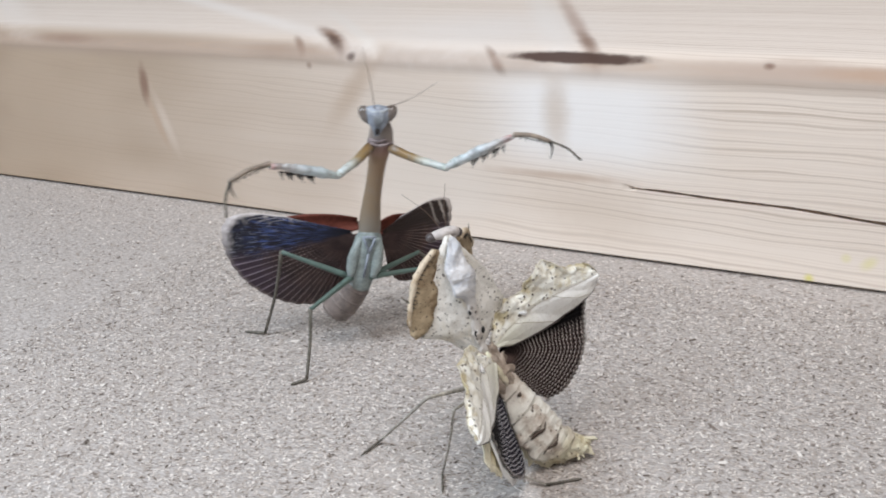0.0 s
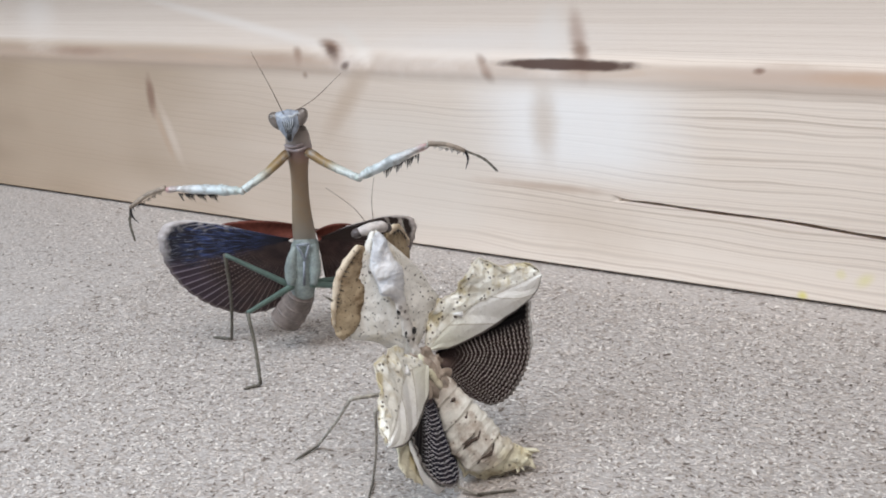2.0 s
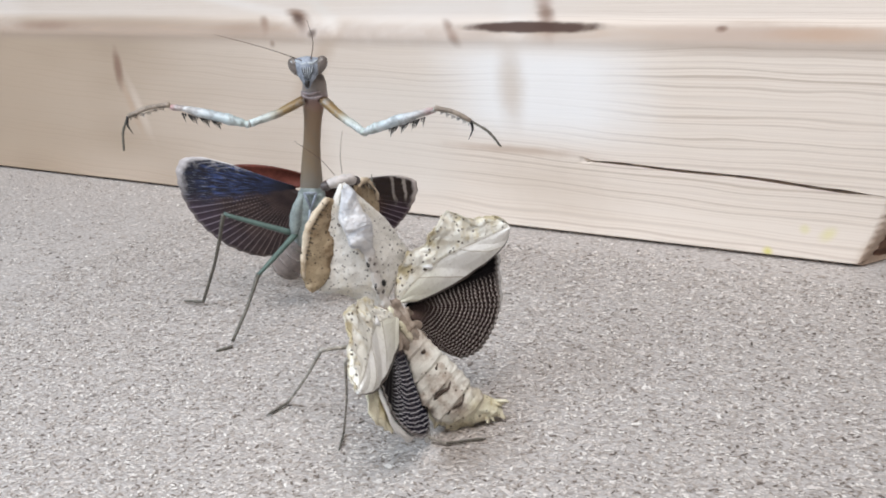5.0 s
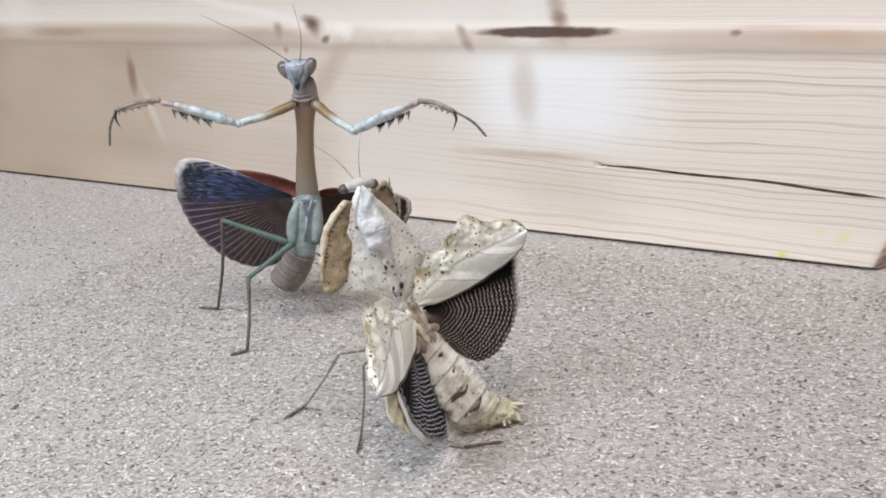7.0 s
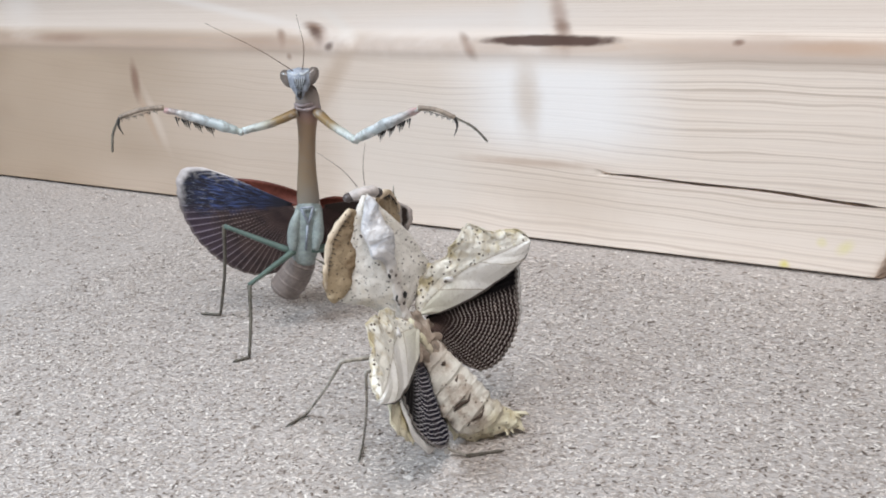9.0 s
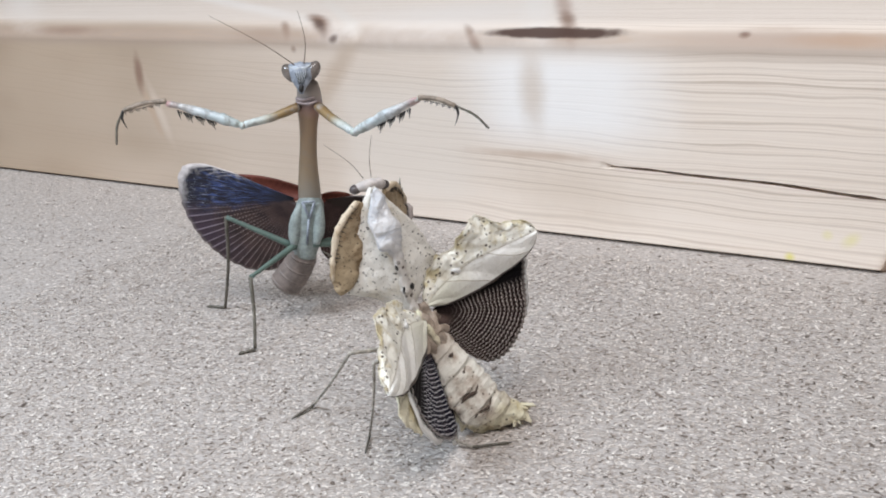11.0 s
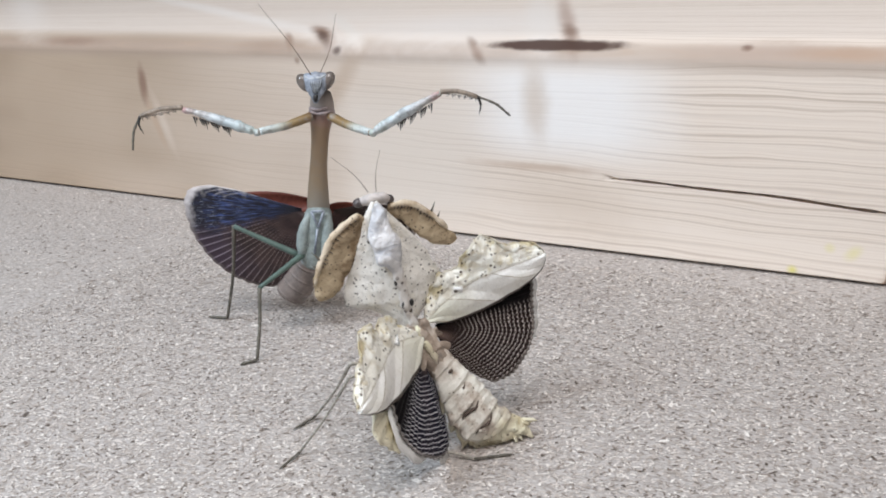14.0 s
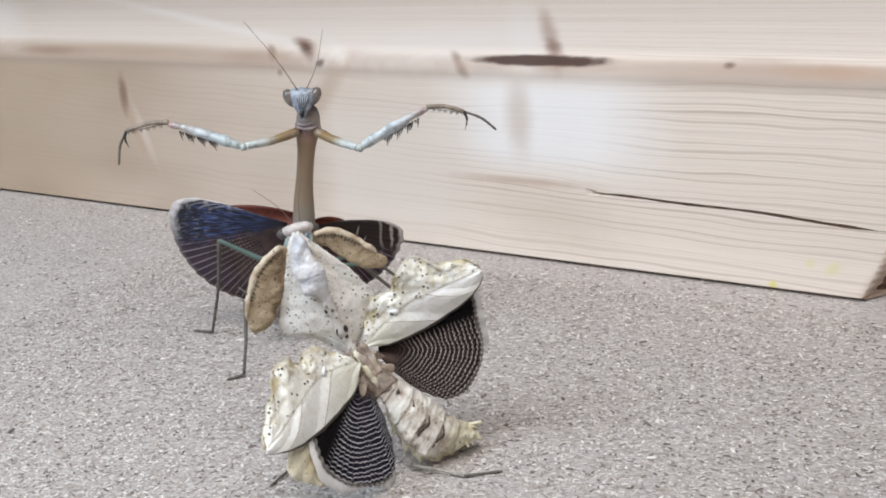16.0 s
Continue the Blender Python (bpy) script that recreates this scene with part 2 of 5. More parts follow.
def end_grain():
    n = Net("end_grain")
    p = n.coord()
    x, y, z = n.xyz(p)
    r = n.math("SQRT", n.math("ADD", n.math("MULTIPLY", y, y), n.math("POWER", n.math("ADD", z, 0.03), 2.0)))
    ring = n.math("SINE", n.math("MULTIPLY", r, 2600.0))
    col = n.mix(n.smooth(ring, -0.4, 0.9), (0.27, 0.155, 0.11), (0.13, 0.07, 0.05))
    return n.done(col, 0.7, 0, 0.3)


def uv_xy(n):
    u, v, _ = n.xyz(n.coord("UV"))
    return u, v


def fan_dark(name, lead, dark, pale):
    """Dark hind wing with pale wavy cross lines between the veins; u goes round the fan, v outwards."""
    n = Net(name)
    u, v = uv_xy(n)
    p = n.coord()
    cell = n.math("MULTIPLY", u, 27.0)
    fold = n.math("ABSOLUTE", n.math("SUBTRACT", n.math("FRACT", cell), 0.5))
    shift = n.math("MULTIPLY", n.math("SINE", n.math("MULTIPLY", n.math("FLOOR", cell), 12.9898)), 0.42)
    wav = n.math("MULTIPLY", n.math("SUBTRACT", n.noise(p, 500, 2), 0.5), 1.3)
    ring = n.math("SINE", n.math("MULTIPLY", n.math("ADD", n.math("ADD", n.math("MULTIPLY", v, 23.0), wav), shift), math.tau))
    thin = n.math("MULTIPLY", n.smooth(ring, 0.72, 0.97), n.smooth(fold, 0.50, 0.46))
    gap = n.math("MULTIPLY", n.math("MULTIPLY", thin, n.smooth(v, 0.16, 0.42)), n.smooth(u, lead, lead + 0.10))
    col = n.mix(n.smooth(u, lead - 0.02, lead + 0.2), (0.004, 0.003, 0.004), dark)
    root = n.math("MULTIPLY", n.smooth(v, 0.30, 0.06), n.smooth(u, 0.45, 0.8))
    col = n.mix(n.math("MULTIPLY", root, 0.9), col, (0.34, 0.24, 0.21))
    col = n.mix(n.math("MULTIPLY", gap, n.math("ADD", 0.5, n.math("MULTIPLY", n.noise(p, 900, 2), 0.9))), col, pale)
    col = n.mix(n.math("MULTIPLY", n.smooth(fold, 0.46, 0.5), n.math("MULTIPLY", n.smooth(u, lead, lead + 0.10), 0.45)), col, (0.24, 0.19, 0.18))
    col = n.mix(n.math("MULTIPLY", n.smooth(v, 0.962, 0.985), 0.35), col, (0.55, 0.50, 0.46))
    n.bump(gap, 0.3, 0.0002)
    return n.done(col, 0.6, 0, 0.12)


def fan_blue(name, sheen, axis, places, bar):
    """Hind wing of the upright mantis: blue-black leading field, barred pale tip, brown folds with pale dotted veins."""
    n = Net(name)
    u, v = uv_xy(n)
    p = n.coord()
    ray = n.math("ABSOLUTE", n.math("SUBTRACT", n.math("FRACT", n.math("MULTIPLY", u, 29.0)), 0.5))
    dots = n.smooth(n.math("SINE", n.math("MULTIPLY", n.math("ADD", v, n.math("MULTIPLY", n.noise(p, 300, 2), 0.03)), 190.0)), -0.2, 0.8)
    vein = n.math("MULTIPLY", n.smooth(ray, 0.36, 0.5), n.math("ADD", 0.1, n.math("MULTIPLY", dots, 0.9)))
    mottle = n.noise(p, 420, 4)
    col = n.mix(n.smooth(mottle, 0.35, 0.7), (0.030, 0.017, 0.017), (0.062, 0.036, 0.033))
    col = n.mix(n.math("MULTIPLY", vein, n.smooth(v, 0.15, 0.5)), col, (0.42, 0.33, 0.31))
    outer = n.math("MULTIPLY", n.smooth(v, 0.60, 0.85), n.smooth(u, 0.75, 0.35))
    col = n.mix(n.math("MULTIPLY", outer, 0.8), col, n.mix(n.smooth(ray, 0.36, 0.5), (0.046, 0.029, 0.046), (0.30, 0.25, 0.31)))
    lead = n.smooth(n.math("ADD", u, n.math("MULTIPLY", n.math("SUBTRACT", mottle, 0.5), 0.12)), 0.34, 0.22)
    streak = n.smooth(n.noise(n.vec(n.math("MULTIPLY", u, 130.0), n.math("MULTIPLY", v, 7.0), 0.0), 1.0, 3), 0.46, 0.70)
    # iridescent blue glint painted in as streaks; sheen sets its strength
    glow = n.math("MULTIPLY", n.math("MULTIPLY", streak, n.smooth(v, 0.05, 0.35)), n.math("MULTIPLY", n.smooth(v, 0.92, 0.70), sheen))
    field = n.mix(glow, (0.011, 0.011, 0.020) if sheen > 0.5 else (0.030, 0.020, 0.017), (0.062, 0.098, 0.27))
    hair = n.smooth(n.noise(n.vec(n.math("MULTIPLY", u, 210.0), n.math("MULTIPLY", v, 11.0), 3.0), 1.0, 3, 0.6), 0.57, 0.70)
    field = n.mix(n.math("MULTIPLY", n.math("MULTIPLY", hair, n.smooth(v, 0.30, 0.65)), 0.55 * sheen), field, (0.42, 0.44, 0.56))
    col = n.mix(lead, col, field)
    spread = n.math("ADD", 0.05, n.math("MULTIPLY", n.math("SUBTRACT", 1.0, sheen), 0.24))
    near = n.math("SUBTRACT", n.math("ADD", u, n.math("MULTIPLY", n.math("SUBTRACT", n.noise(p, 450, 3), 0.5), 0.30)), spread)
    wob = n.math("ADD", v, n.math("MULTIPLY", n.math("SUBTRACT", n.noise(p, 320, 3), 0.5), 0.05))
    x, y, _ = n.xyz(p)
    reach = n.math("ADD", n.math("MULTIPLY", x, axis[0] / CM), n.math("MULTIPLY", y, axis[1] / CM))
    reach = n.math("ADD", reach, n.math("MULTIPLY", n.math("SUBTRACT", n.noise(p, 380, 3), 0.5), 0.16))
    bars = n.smooth(wob, 0.93, 0.96)
    for at, half, amount in places:
        bars = n.math("MAXIMUM", bars, n.math("MULTIPLY", n.smooth(n.math("ABSOLUTE", n.math("SUBTRACT", reach, at)), half, half * 0.35), amount))
    col = n.mix(n.math("MULTIPLY", n.math("MULTIPLY", bars, n.smooth(near, 0.05, -0.08)), bar), col, (0.60, 0.55, 0.51))
    ragged = n.math("MULTIPLY", n.math("SUBTRACT", n.noise(p, 450, 4), 0.5), 0.16)
    tip = n.math("MULTIPLY", n.smooth(n.math("ADD", n.math("ADD", v, ragged), n.math("MULTIPLY", u, -0.16)), 0.875, 0.945), n.smooth(u, 0.30, 0.12))
    col = n.mix(n.math("MULTIPLY", tip, 0.85), col, (0.66, 0.61, 0.60))
    col = n.mix(n.math("MULTIPLY", n.smooth(v, 0.965, 0.985), 0.3), col, (0.36, 0.30, 0.28))
    dash = n.math("MULTIPLY", n.smooth(n.math("SINE", n.math("MULTIPLY", n.math("ADD", v, n.math("MULTIPLY", n.noise(p, 500, 2), 0.03)), 75.0)), 0.35, 0.9), n.smooth(v, 0.58, 0.72))
    col = n.mix(n.math("MULTIPLY", n.math("MULTIPLY", dash, n.smooth(n.math("ADD", u, n.math("MULTIPLY", ragged, 0.8)), 0.085, 0.03)), 0.4), col, (0.66, 0.62, 0.62))
    n.bump(ray, 0.35, 0.0004)
    return n.done(col, 0.5, 0, 0.16 + 0.16 * sheen)


def leaf_wing():
    """Cream leaf-like fore wing: v across from the dark rear rim to the crinkled front edge."""
    n = Net("leaf_wing")
    u, v = uv_xy(n)
    p = n.coord()
    front = n.smooth(n.math("ADD", v, n.math("MULTIPLY", n.math("SUBTRACT", n.noise(p, 300, 3), 0.5), 0.18)), 0.54, 0.62)
    satin = n.mix(n.smooth(u, 0.1, 0.5), (0.80, 0.79, 0.68), (0.92, 0.91, 0.875))
    satin = n.mix(n.math("MULTIPLY", n.smooth(n.noise(p, 260, 3), 0.45, 0.7), 0.25), satin, (0.70, 0.69, 0.58))
    satin = n.mix(n.math("MULTIPLY", n.smooth(n.noise(p, 600, 4, 0.65), 0.5, 0.68), 0.22), satin, (0.56, 0.52, 0.45))
    crust = n.mix(n.smooth(n.math("SUBTRACT", n.noise(p, 420, 4, 0.6), n.math("MULTIPLY", n.smooth(v, 0.66, 0.98), 0.13)), 0.27, 0.47), (0.62, 0.545, 0.36), (0.88, 0.865, 0.79))
    crust = n.mix(n.math("MULTIPLY", n.smooth(n.noise(p, 260, 2), 0.56, 0.68), 0.5), crust, (0.36, 0.28, 0.15))
    col = n.mix(front, satin, crust)
    c = n.cells(p, 1500)
    gate = n.smooth(n.noise(p, 700, 2), 0.46, 0.56)
    spots = n.math("MULTIPLY", n.math("MULTIPLY", n.smooth(c.outputs["Distance"], 0.34, 0.22), gate), n.math("ADD", 0.12, n.math("MULTIPLY", front, 0.85)))
    col = n.mix(spots, col, (0.07, 0.045, 0.03))
    wig = n.math("MULTIPLY", n.math("SUBTRACT", n.noise(p, 300, 2), 0.5), 0.05)
    rib = n.math("FRACT", n.math("ADD", n.math("MULTIPLY", n.math("ADD", n.math("ADD", u, wig), n.math("MULTIPLY", v, 0.57)), 2.7), 0.25))
    rear = n.smooth(v, 0.60, 0.54)
    col = n.mix(n.math("MULTIPLY", n.math("MULTIPLY", n.smooth(n.math("ABSOLUTE", n.math("SUBTRACT", rib, 0.72)), 0.022, 0.006), rear), 0.75), col, (0.34, 0.28, 0.20))
    mid = n.smooth(n.math("ABSOLUTE", n.math("SUBTRACT", v, 0.57)), 0.010, 0.003)
    col = n.mix(n.math("MULTIPLY", mid, n.math("MULTIPLY", n.noise(p, 500, 2), 0.9)), col, (0.34, 0.26, 0.16))
    rimw = n.math("ADD", v, n.math("MULTIPLY", n.math("SUBTRACT", n.noise(p, 600, 3), 0.5), 0.03))
    col = n.mix(n.smooth(rimw, 0.062, 0.035), col, (0.06, 0.045, 0.035))
    col = n.mix(n.math("MULTIPLY", n.smooth(rimw, 0.965, 0.985), 0.5), col, (0.28, 0.21, 0.12))
    n.bump(n.math("ADD", n.math("MULTIPLY", n.noise(p, 1400, 3), 0.5), n.math("MULTIPLY", front, n.noise(p, 800, 4))), 0.55, 0.0005)
    return n.done(col, n.mix(front, (0.42, 0.42, 0.42), (0.7, 0.7, 0.7)), 0, 0.35)


def by_length(name, stops, grain=600.0, rough=0.45, pale=0.0, mottle=0.55):
    """Colour that changes along a limb; v runs from its root to its end."""
    n = Net(name)
    u, v = uv_xy(n)
    p = n.coord()
    ramp = n.node("ShaderNodeValToRGB")
    n.put(n.math("ADD", v, n.math("MULTIPLY", n.math("SUBTRACT", n.noise(p, grain, 3), 0.5), 0.12)), ramp.inputs[0])
    el = ramp.color_ramp.elements
    el[0].position, el[0].color = stops[0][0], (*stops[0][1], 1)
    el[1].position, el[1].color = stops[-1][0], (*stops[-1][1], 1)
    for at, c in stops[1:-1]:
        el.new(at).color = (*c, 1)
    col = n.mix(n.math("MULTIPLY", n.smooth(n.noise(p, grain * 1.6, 4, 0.65), 0.46, 0.62), mottle), ramp.outputs[0], (0.21, 0.20, 0.19))
    col = n.mix(n.math("MULTIPLY", n.smooth(n.noise(p, grain * 0.9, 3), 0.55, 0.68), pale), col, (0.74, 0.78, 0.80))
    n.bump(n.noise(p, grain * 2, 3), 0.25, 0.0003)
    return n.done(col, rough, 0, 0.5)


M_CHIP, M_CHIPS, M_PINE, M_END = chipboard(), chips(), pine(), end_grain()
M_WALL = plain("painted_plaster", (0.74, 0.73, 0.71), 0.85, 6, 0.2)
M_CEIL = plain("ceiling_paint", (0.80, 0.80, 0.79), 0.9, 6, 0.15)
M_NET, M_NETB = fan_dark("brown_net_wing", 0.14, (0.030, 0.019, 0.018), (0.70, 0.62, 0.58)), fan_dark("blue_net_wing", 0.28, (0.011, 0.010, 0.020), (0.74, 0.72, 0.75))
M_BLUE, M_DUSK, M_LEAF = fan_blue("violet_wing", 1.0, (-0.985, 0.17), ((1.93, 0.07, 0.8), (1.52, 0.07, 0.6), (1.10, 0.06, 0.4)), 0.55), fan_blue("dusky_wing", 0.04, (0.88, 0.47), ((1.95, 0.17, 1.0), (1.62, 0.05, 0.85), (1.38, 0.045, 0.6)), 0.75), leaf_wing()
M_RED = plain("russet_wing", (0.22, 0.065, 0.045), 0.5, 300, 0.9, 0.3, 0.35)
M_NECK = by_length("olive_prothorax", [(0.0, (0.24, 0.22, 0.19)), (0.2, (0.265, 0.195, 0.125)), (0.55, (0.265, 0.175, 0.108)), (0.66, (0.33, 0.19, 0.15)), (0.74, (0.30, 0.24, 0.24)), (0.82, (0.32, 0.27, 0.24)), (1.0, (0.24, 0.20, 0.18))], 300, 0.45, 0.0, 0.18)
M_COXA = by_length("ochre_coxa", [(0.0, (0.21, 0.125, 0.05)), (0.40, (0.28, 0.195, 0.09)), (0.66, (0.54, 0.57, 0.53)), (1.0, (0.62, 0.70, 0.71))], 400, 0.4, 0.15)
M_FEMUR = by_length("pale_blue_femur", [(0.0, (0.50, 0.57, 0.52)), (0.2, (0.52, 0.60, 0.59)), (0.6, (0.58, 0.665, 0.71)), (0.88, (0.56, 0.53, 0.52)), (1.0, (0.46, 0.27, 0.26))], 500, 0.4, 0.75)
M_TIBIA = plain("grey_tibia", (0.45, 0.37, 0.30), 0.55, 500, 1.0, 0.4, 0.35)
M_BLACK = plain("black_chitin", (0.022, 0.020, 0.020), 0.4, 700, 0.4)
M_FACE = plain("blue_grey_face", (0.42, 0.47, 0.56), 0.4, 600, 1.0, 0.5, 0.3)
M_COLLAR = plain("pinkish_collar", (0.42, 0.34, 0.34), 0.4, 500, 0.9, 0.5, 0.4)
M_BROW = plain("pale_blue_brow", (0.58, 0.62, 0.66), 0.45, 700, 0.7)
M_STIGMA = plain("white_stigma", (0.85, 0.85, 0.85), 0.25, 900, 0.2, 0.6)
M_EYE = plain("grey_brown_eye", (0.23, 0.195, 0.175), 0.2, 500, 0.9, 0.6, 0.45)
M_THORAX = plain("pale_green_thorax", (0.34, 0.395, 0.385), 0.5, 420, 0.85, 0.4, 0.4)
M_ABD = plain("grey_brown_abdomen", (0.25, 0.205, 0.185), 0.45, 260, 1.0, 0.45, 0.42)
M_GREEN = plain("sea_green_leg", (0.125, 0.185, 0.16), 0.5, 500, 0.7)
M_SHANK = plain("brown_shank", (0.18, 0.165, 0.135), 0.5, 500, 0.9, 0.4, 0.4)
M_ANT = plain("dark_feeler", (0.15, 0.10, 0.075), 0.5, 900, 0.3)
M_SHIELD = spotted("speckled_shield", (0.80, 0.775, 0.725), (0.70, 0.65, 0.555), (0.05, 0.035, 0.028), 1400, 0.285)
def keel_skin():
    """Ridge of the shield: cream at its root, clear blue-grey where it swells."""
    n = Net("grey_white_keel")
    u, v = uv_xy(n)
    p = n.coord()
    cloud = n.noise(p, 480, 4, 0.65, 0.8)
    blue = n.mix(n.smooth(cloud, 0.40, 0.62), (0.52, 0.53, 0.56), (0.74, 0.73, 0.735))
    col = n.mix(n.smooth(n.math("ADD", v, n.math("MULTIPLY", n.math("SUBTRACT", cloud, 0.5), 0.2)), 0.42, 0.60), (0.62, 0.58, 0.54), blue)
    dot = n.math("MULTIPLY", n.smooth(n.cells(p, 900).outputs["Distance"], 0.36, 0.26), n.smooth(n.noise(p, 300, 2), 0.47, 0.55))
    col = n.mix(n.math("MULTIPLY", dot, n.smooth(v, 0.55, 0.40)), col, (0.07, 0.05, 0.04))
    n.bump(n.math("ADD", cloud, n.noise(p, 1100, 3)), 0.6, 0.0006)
    return n.done(col, 0.38, 0, 0.45)


M_KEEL = keel_skin()
M_TAN = spotted("tan_foreleg", (0.43, 0.335, 0.22), (0.19, 0.125, 0.07), (0.05, 0.035, 0.025), 1700, 0.27)
def worn_body():
    """Cream abdomen with brown and grey blotches, yellowish towards the tail (along its z)."""
    n = Net("dead_leaf_body")
    p = n.coord()
    _, _, z = n.xyz(p)
    col = n.mix(n.smooth(n.noise(p, 240, 4, 0.6), 0.42, 0.62), (0.72, 0.69, 0.62), (0.47, 0.40, 0.335))
    col = n.mix(n.math("MULTIPLY", n.smooth(n.noise(p, 520, 4, 0.65), 0.52, 0.66), 0.6), col, (0.33, 0.25, 0.19))
    col = n.mix(n.math("MULTIPLY", n.smooth(n.math("ADD", z, n.math("MULTIPLY", n.math("SUBTRACT", n.noise(p, 300, 3), 0.5), 0.008)), 1.15 * CM, 1.6 * CM), 0.6), col, (0.70, 0.66, 0.44))
    col = n.mix(n.math("MULTIPLY", n.smooth(n.math("ADD", z, n.math("MULTIPLY", n.math("SUBTRACT", n.noise(p, 300, 3), 0.5), 0.006)), 0.42 * CM, 0.1 * CM), 0.6), col, (0.34, 0.25, 0.19))
    c = n.cells(p, 1300)
    col = n.mix(n.math("MULTIPLY", n.smooth(c.outputs["Distance"], 0.24, 0.12), n.smooth(n.noise(p, 500, 2), 0.5, 0.6)), col, (0.10, 0.07, 0.05))
    n.bump(n.noise(p, 900, 4), 0.5, 0.0005)
    return n.done(col, 0.6, 0, 0.35)


M_BODY = worn_body()
M_TAIL = spotted("dead_leaf_tail", (0.74, 0.69, 0.53), (0.54, 0.46, 0.28), (0.12, 0.09, 0.06), 700, 0.2)
M_PALE = spotted("pale_tibia", (0.66, 0.56, 0.43), (0.40, 0.29, 0.18), (0.08, 0.05, 0.04), 1500, 0.2)
M_CREASE_SHADE = plain("crease_shade", (0.10, 0.07, 0.055), 0.8, 700, 0.6)
M_BROWN = plain("brown_thorax", (0.44, 0.35, 0.28), 0.6, 350, 0.95, 0.4, 0.3)
M_SKIN = plain("wing_base_skin", (0.48, 0.385, 0.31), 0.5, 380, 0.9, 0.4, 0.4)
M_FHEAD = plain("pinkish_grey_head", (0.70, 0.64, 0.61), 0.5, 500, 0.8)
M_FEYE = plain("dark_brown_eye", (0.10, 0.085, 0.085), 0.25, 900, 0.4)
M_FLEG = plain("mottled_grey_leg", (0.56, 0.52, 0.46), 0.6, 420, 1.0, 0.4, 0.3)
M_GLASS = plain("clear_wing_margin", (0.82, 0.81, 0.79), 0.4, 500, 0.4)


# ---- mesh helpers ----
def part(name, bm, material, parent=None, label="", at=None, smooth=True):
    bm.normal_update()
    me = bpy.data.meshes.new(name)
    bm.to_mesh(me)
    bm.free()
    me.materials.append(material)
    if smooth:
        me.polygons.foreach_set("use_smooth", [True] * len(me.polygons))
    ob = new(name, me)
    ob.parent = parent
    if at is not None:
        ob.location = at
    if label:
        ob["label"] = label
    return ob


def about(ob, c):
    """Puts the origin of a part at its joint c, and its children with it."""
    ob.data.transform(Matrix.Translation(-c))
    for kid in ob.children:
        kid.data.transform(Matrix.Translation(-c))
    ob.location = c
    return ob


def V(x, y, z):
    return Vector((x, y, z)) * CM


def curve(points, n):
    """n points on a smooth line through those given."""
    p = [Vector(q) for q in points]
    p = [p[0] * 2 - p[1], *p, p[-1] * 2 - p[-2]]
    out = []
    last = len(p) - 3
    for i in range(n):
        s = i / (n - 1) * last
        k = min(int(s), last - 1)
        t = s - k
        a, b, c, d = p[k:k + 4]
        out.append(0.5 * ((2 * b) + (c - a) * t + (2 * a - 5 * b + 4 * c - d) * t * t + (3 * b - a - 3 * c + d) * t ** 3))
    return out


def lerp(table, s):
    """Value at s of a table of (s, value)."""
    return float(np.interp(s, [a for a, _ in table], [b for _, b in table]))


def tube(bm, line, radii, seg=10, flat=1.0, side=None):
    """A tapering tube along a line; flat: its thickness across 'side' in parts of its width."""
    uv = bm.loops.layers.uv.verify()
    n = len(line)
    ref = Vector(side) if side is not None else Vector((0.3, 0.2, 0.93))
    rings = []
    for i, c in enumerate(line):
        d = (line[min(i + 1, n - 1)] - line[max(i - 1, 0)]).normalized()
        a = (ref - d * ref.dot(d)).normalized()
        b = d.cross(a)
        r = lerp(radii, i / (n - 1)) * CM
        rings.append([bm.verts.new(c + a * (r * flat * math.cos(k * math.tau / seg)) + b * (r * math.sin(k * math.tau / seg))) for k in range(seg)])
    for i in range(n - 1):
        for k in range(seg):
            f = bm.faces.new((rings[i][k], rings[i][(k + 1) % seg], rings[i + 1][(k + 1) % seg], rings[i + 1][k]))
            for loop, (uu, vv) in zip(f.loops, ((k, i), (k + 1, i), (k + 1, i + 1), (k, i + 1))):
                loop[uv].uv = (uu / seg, vv / (n - 1))
    bm.faces.new(rings[0][::-1])
    bm.faces.new(rings[-1])
    return bm


def ball(bm, c, r, squash=(1, 1, 1), seg=14):
    m = Matrix.Translation(c) @ Matrix.Diagonal((r * squash[0] * CM, r * squash[1] * CM, r * squash[2] * CM, 1))
    bmesh.ops.create_uvsphere(bm, u_segments=seg, v_segments=seg // 2 + 2, radius=1, matrix=m)
    return bm


def cone(bm, a, b, r, seg=5):
    return tube(bm, [a, a.lerp(b, 0.5), b], [(0, r), (0.5, r * 0.6), (1, r * 0.08)], seg)


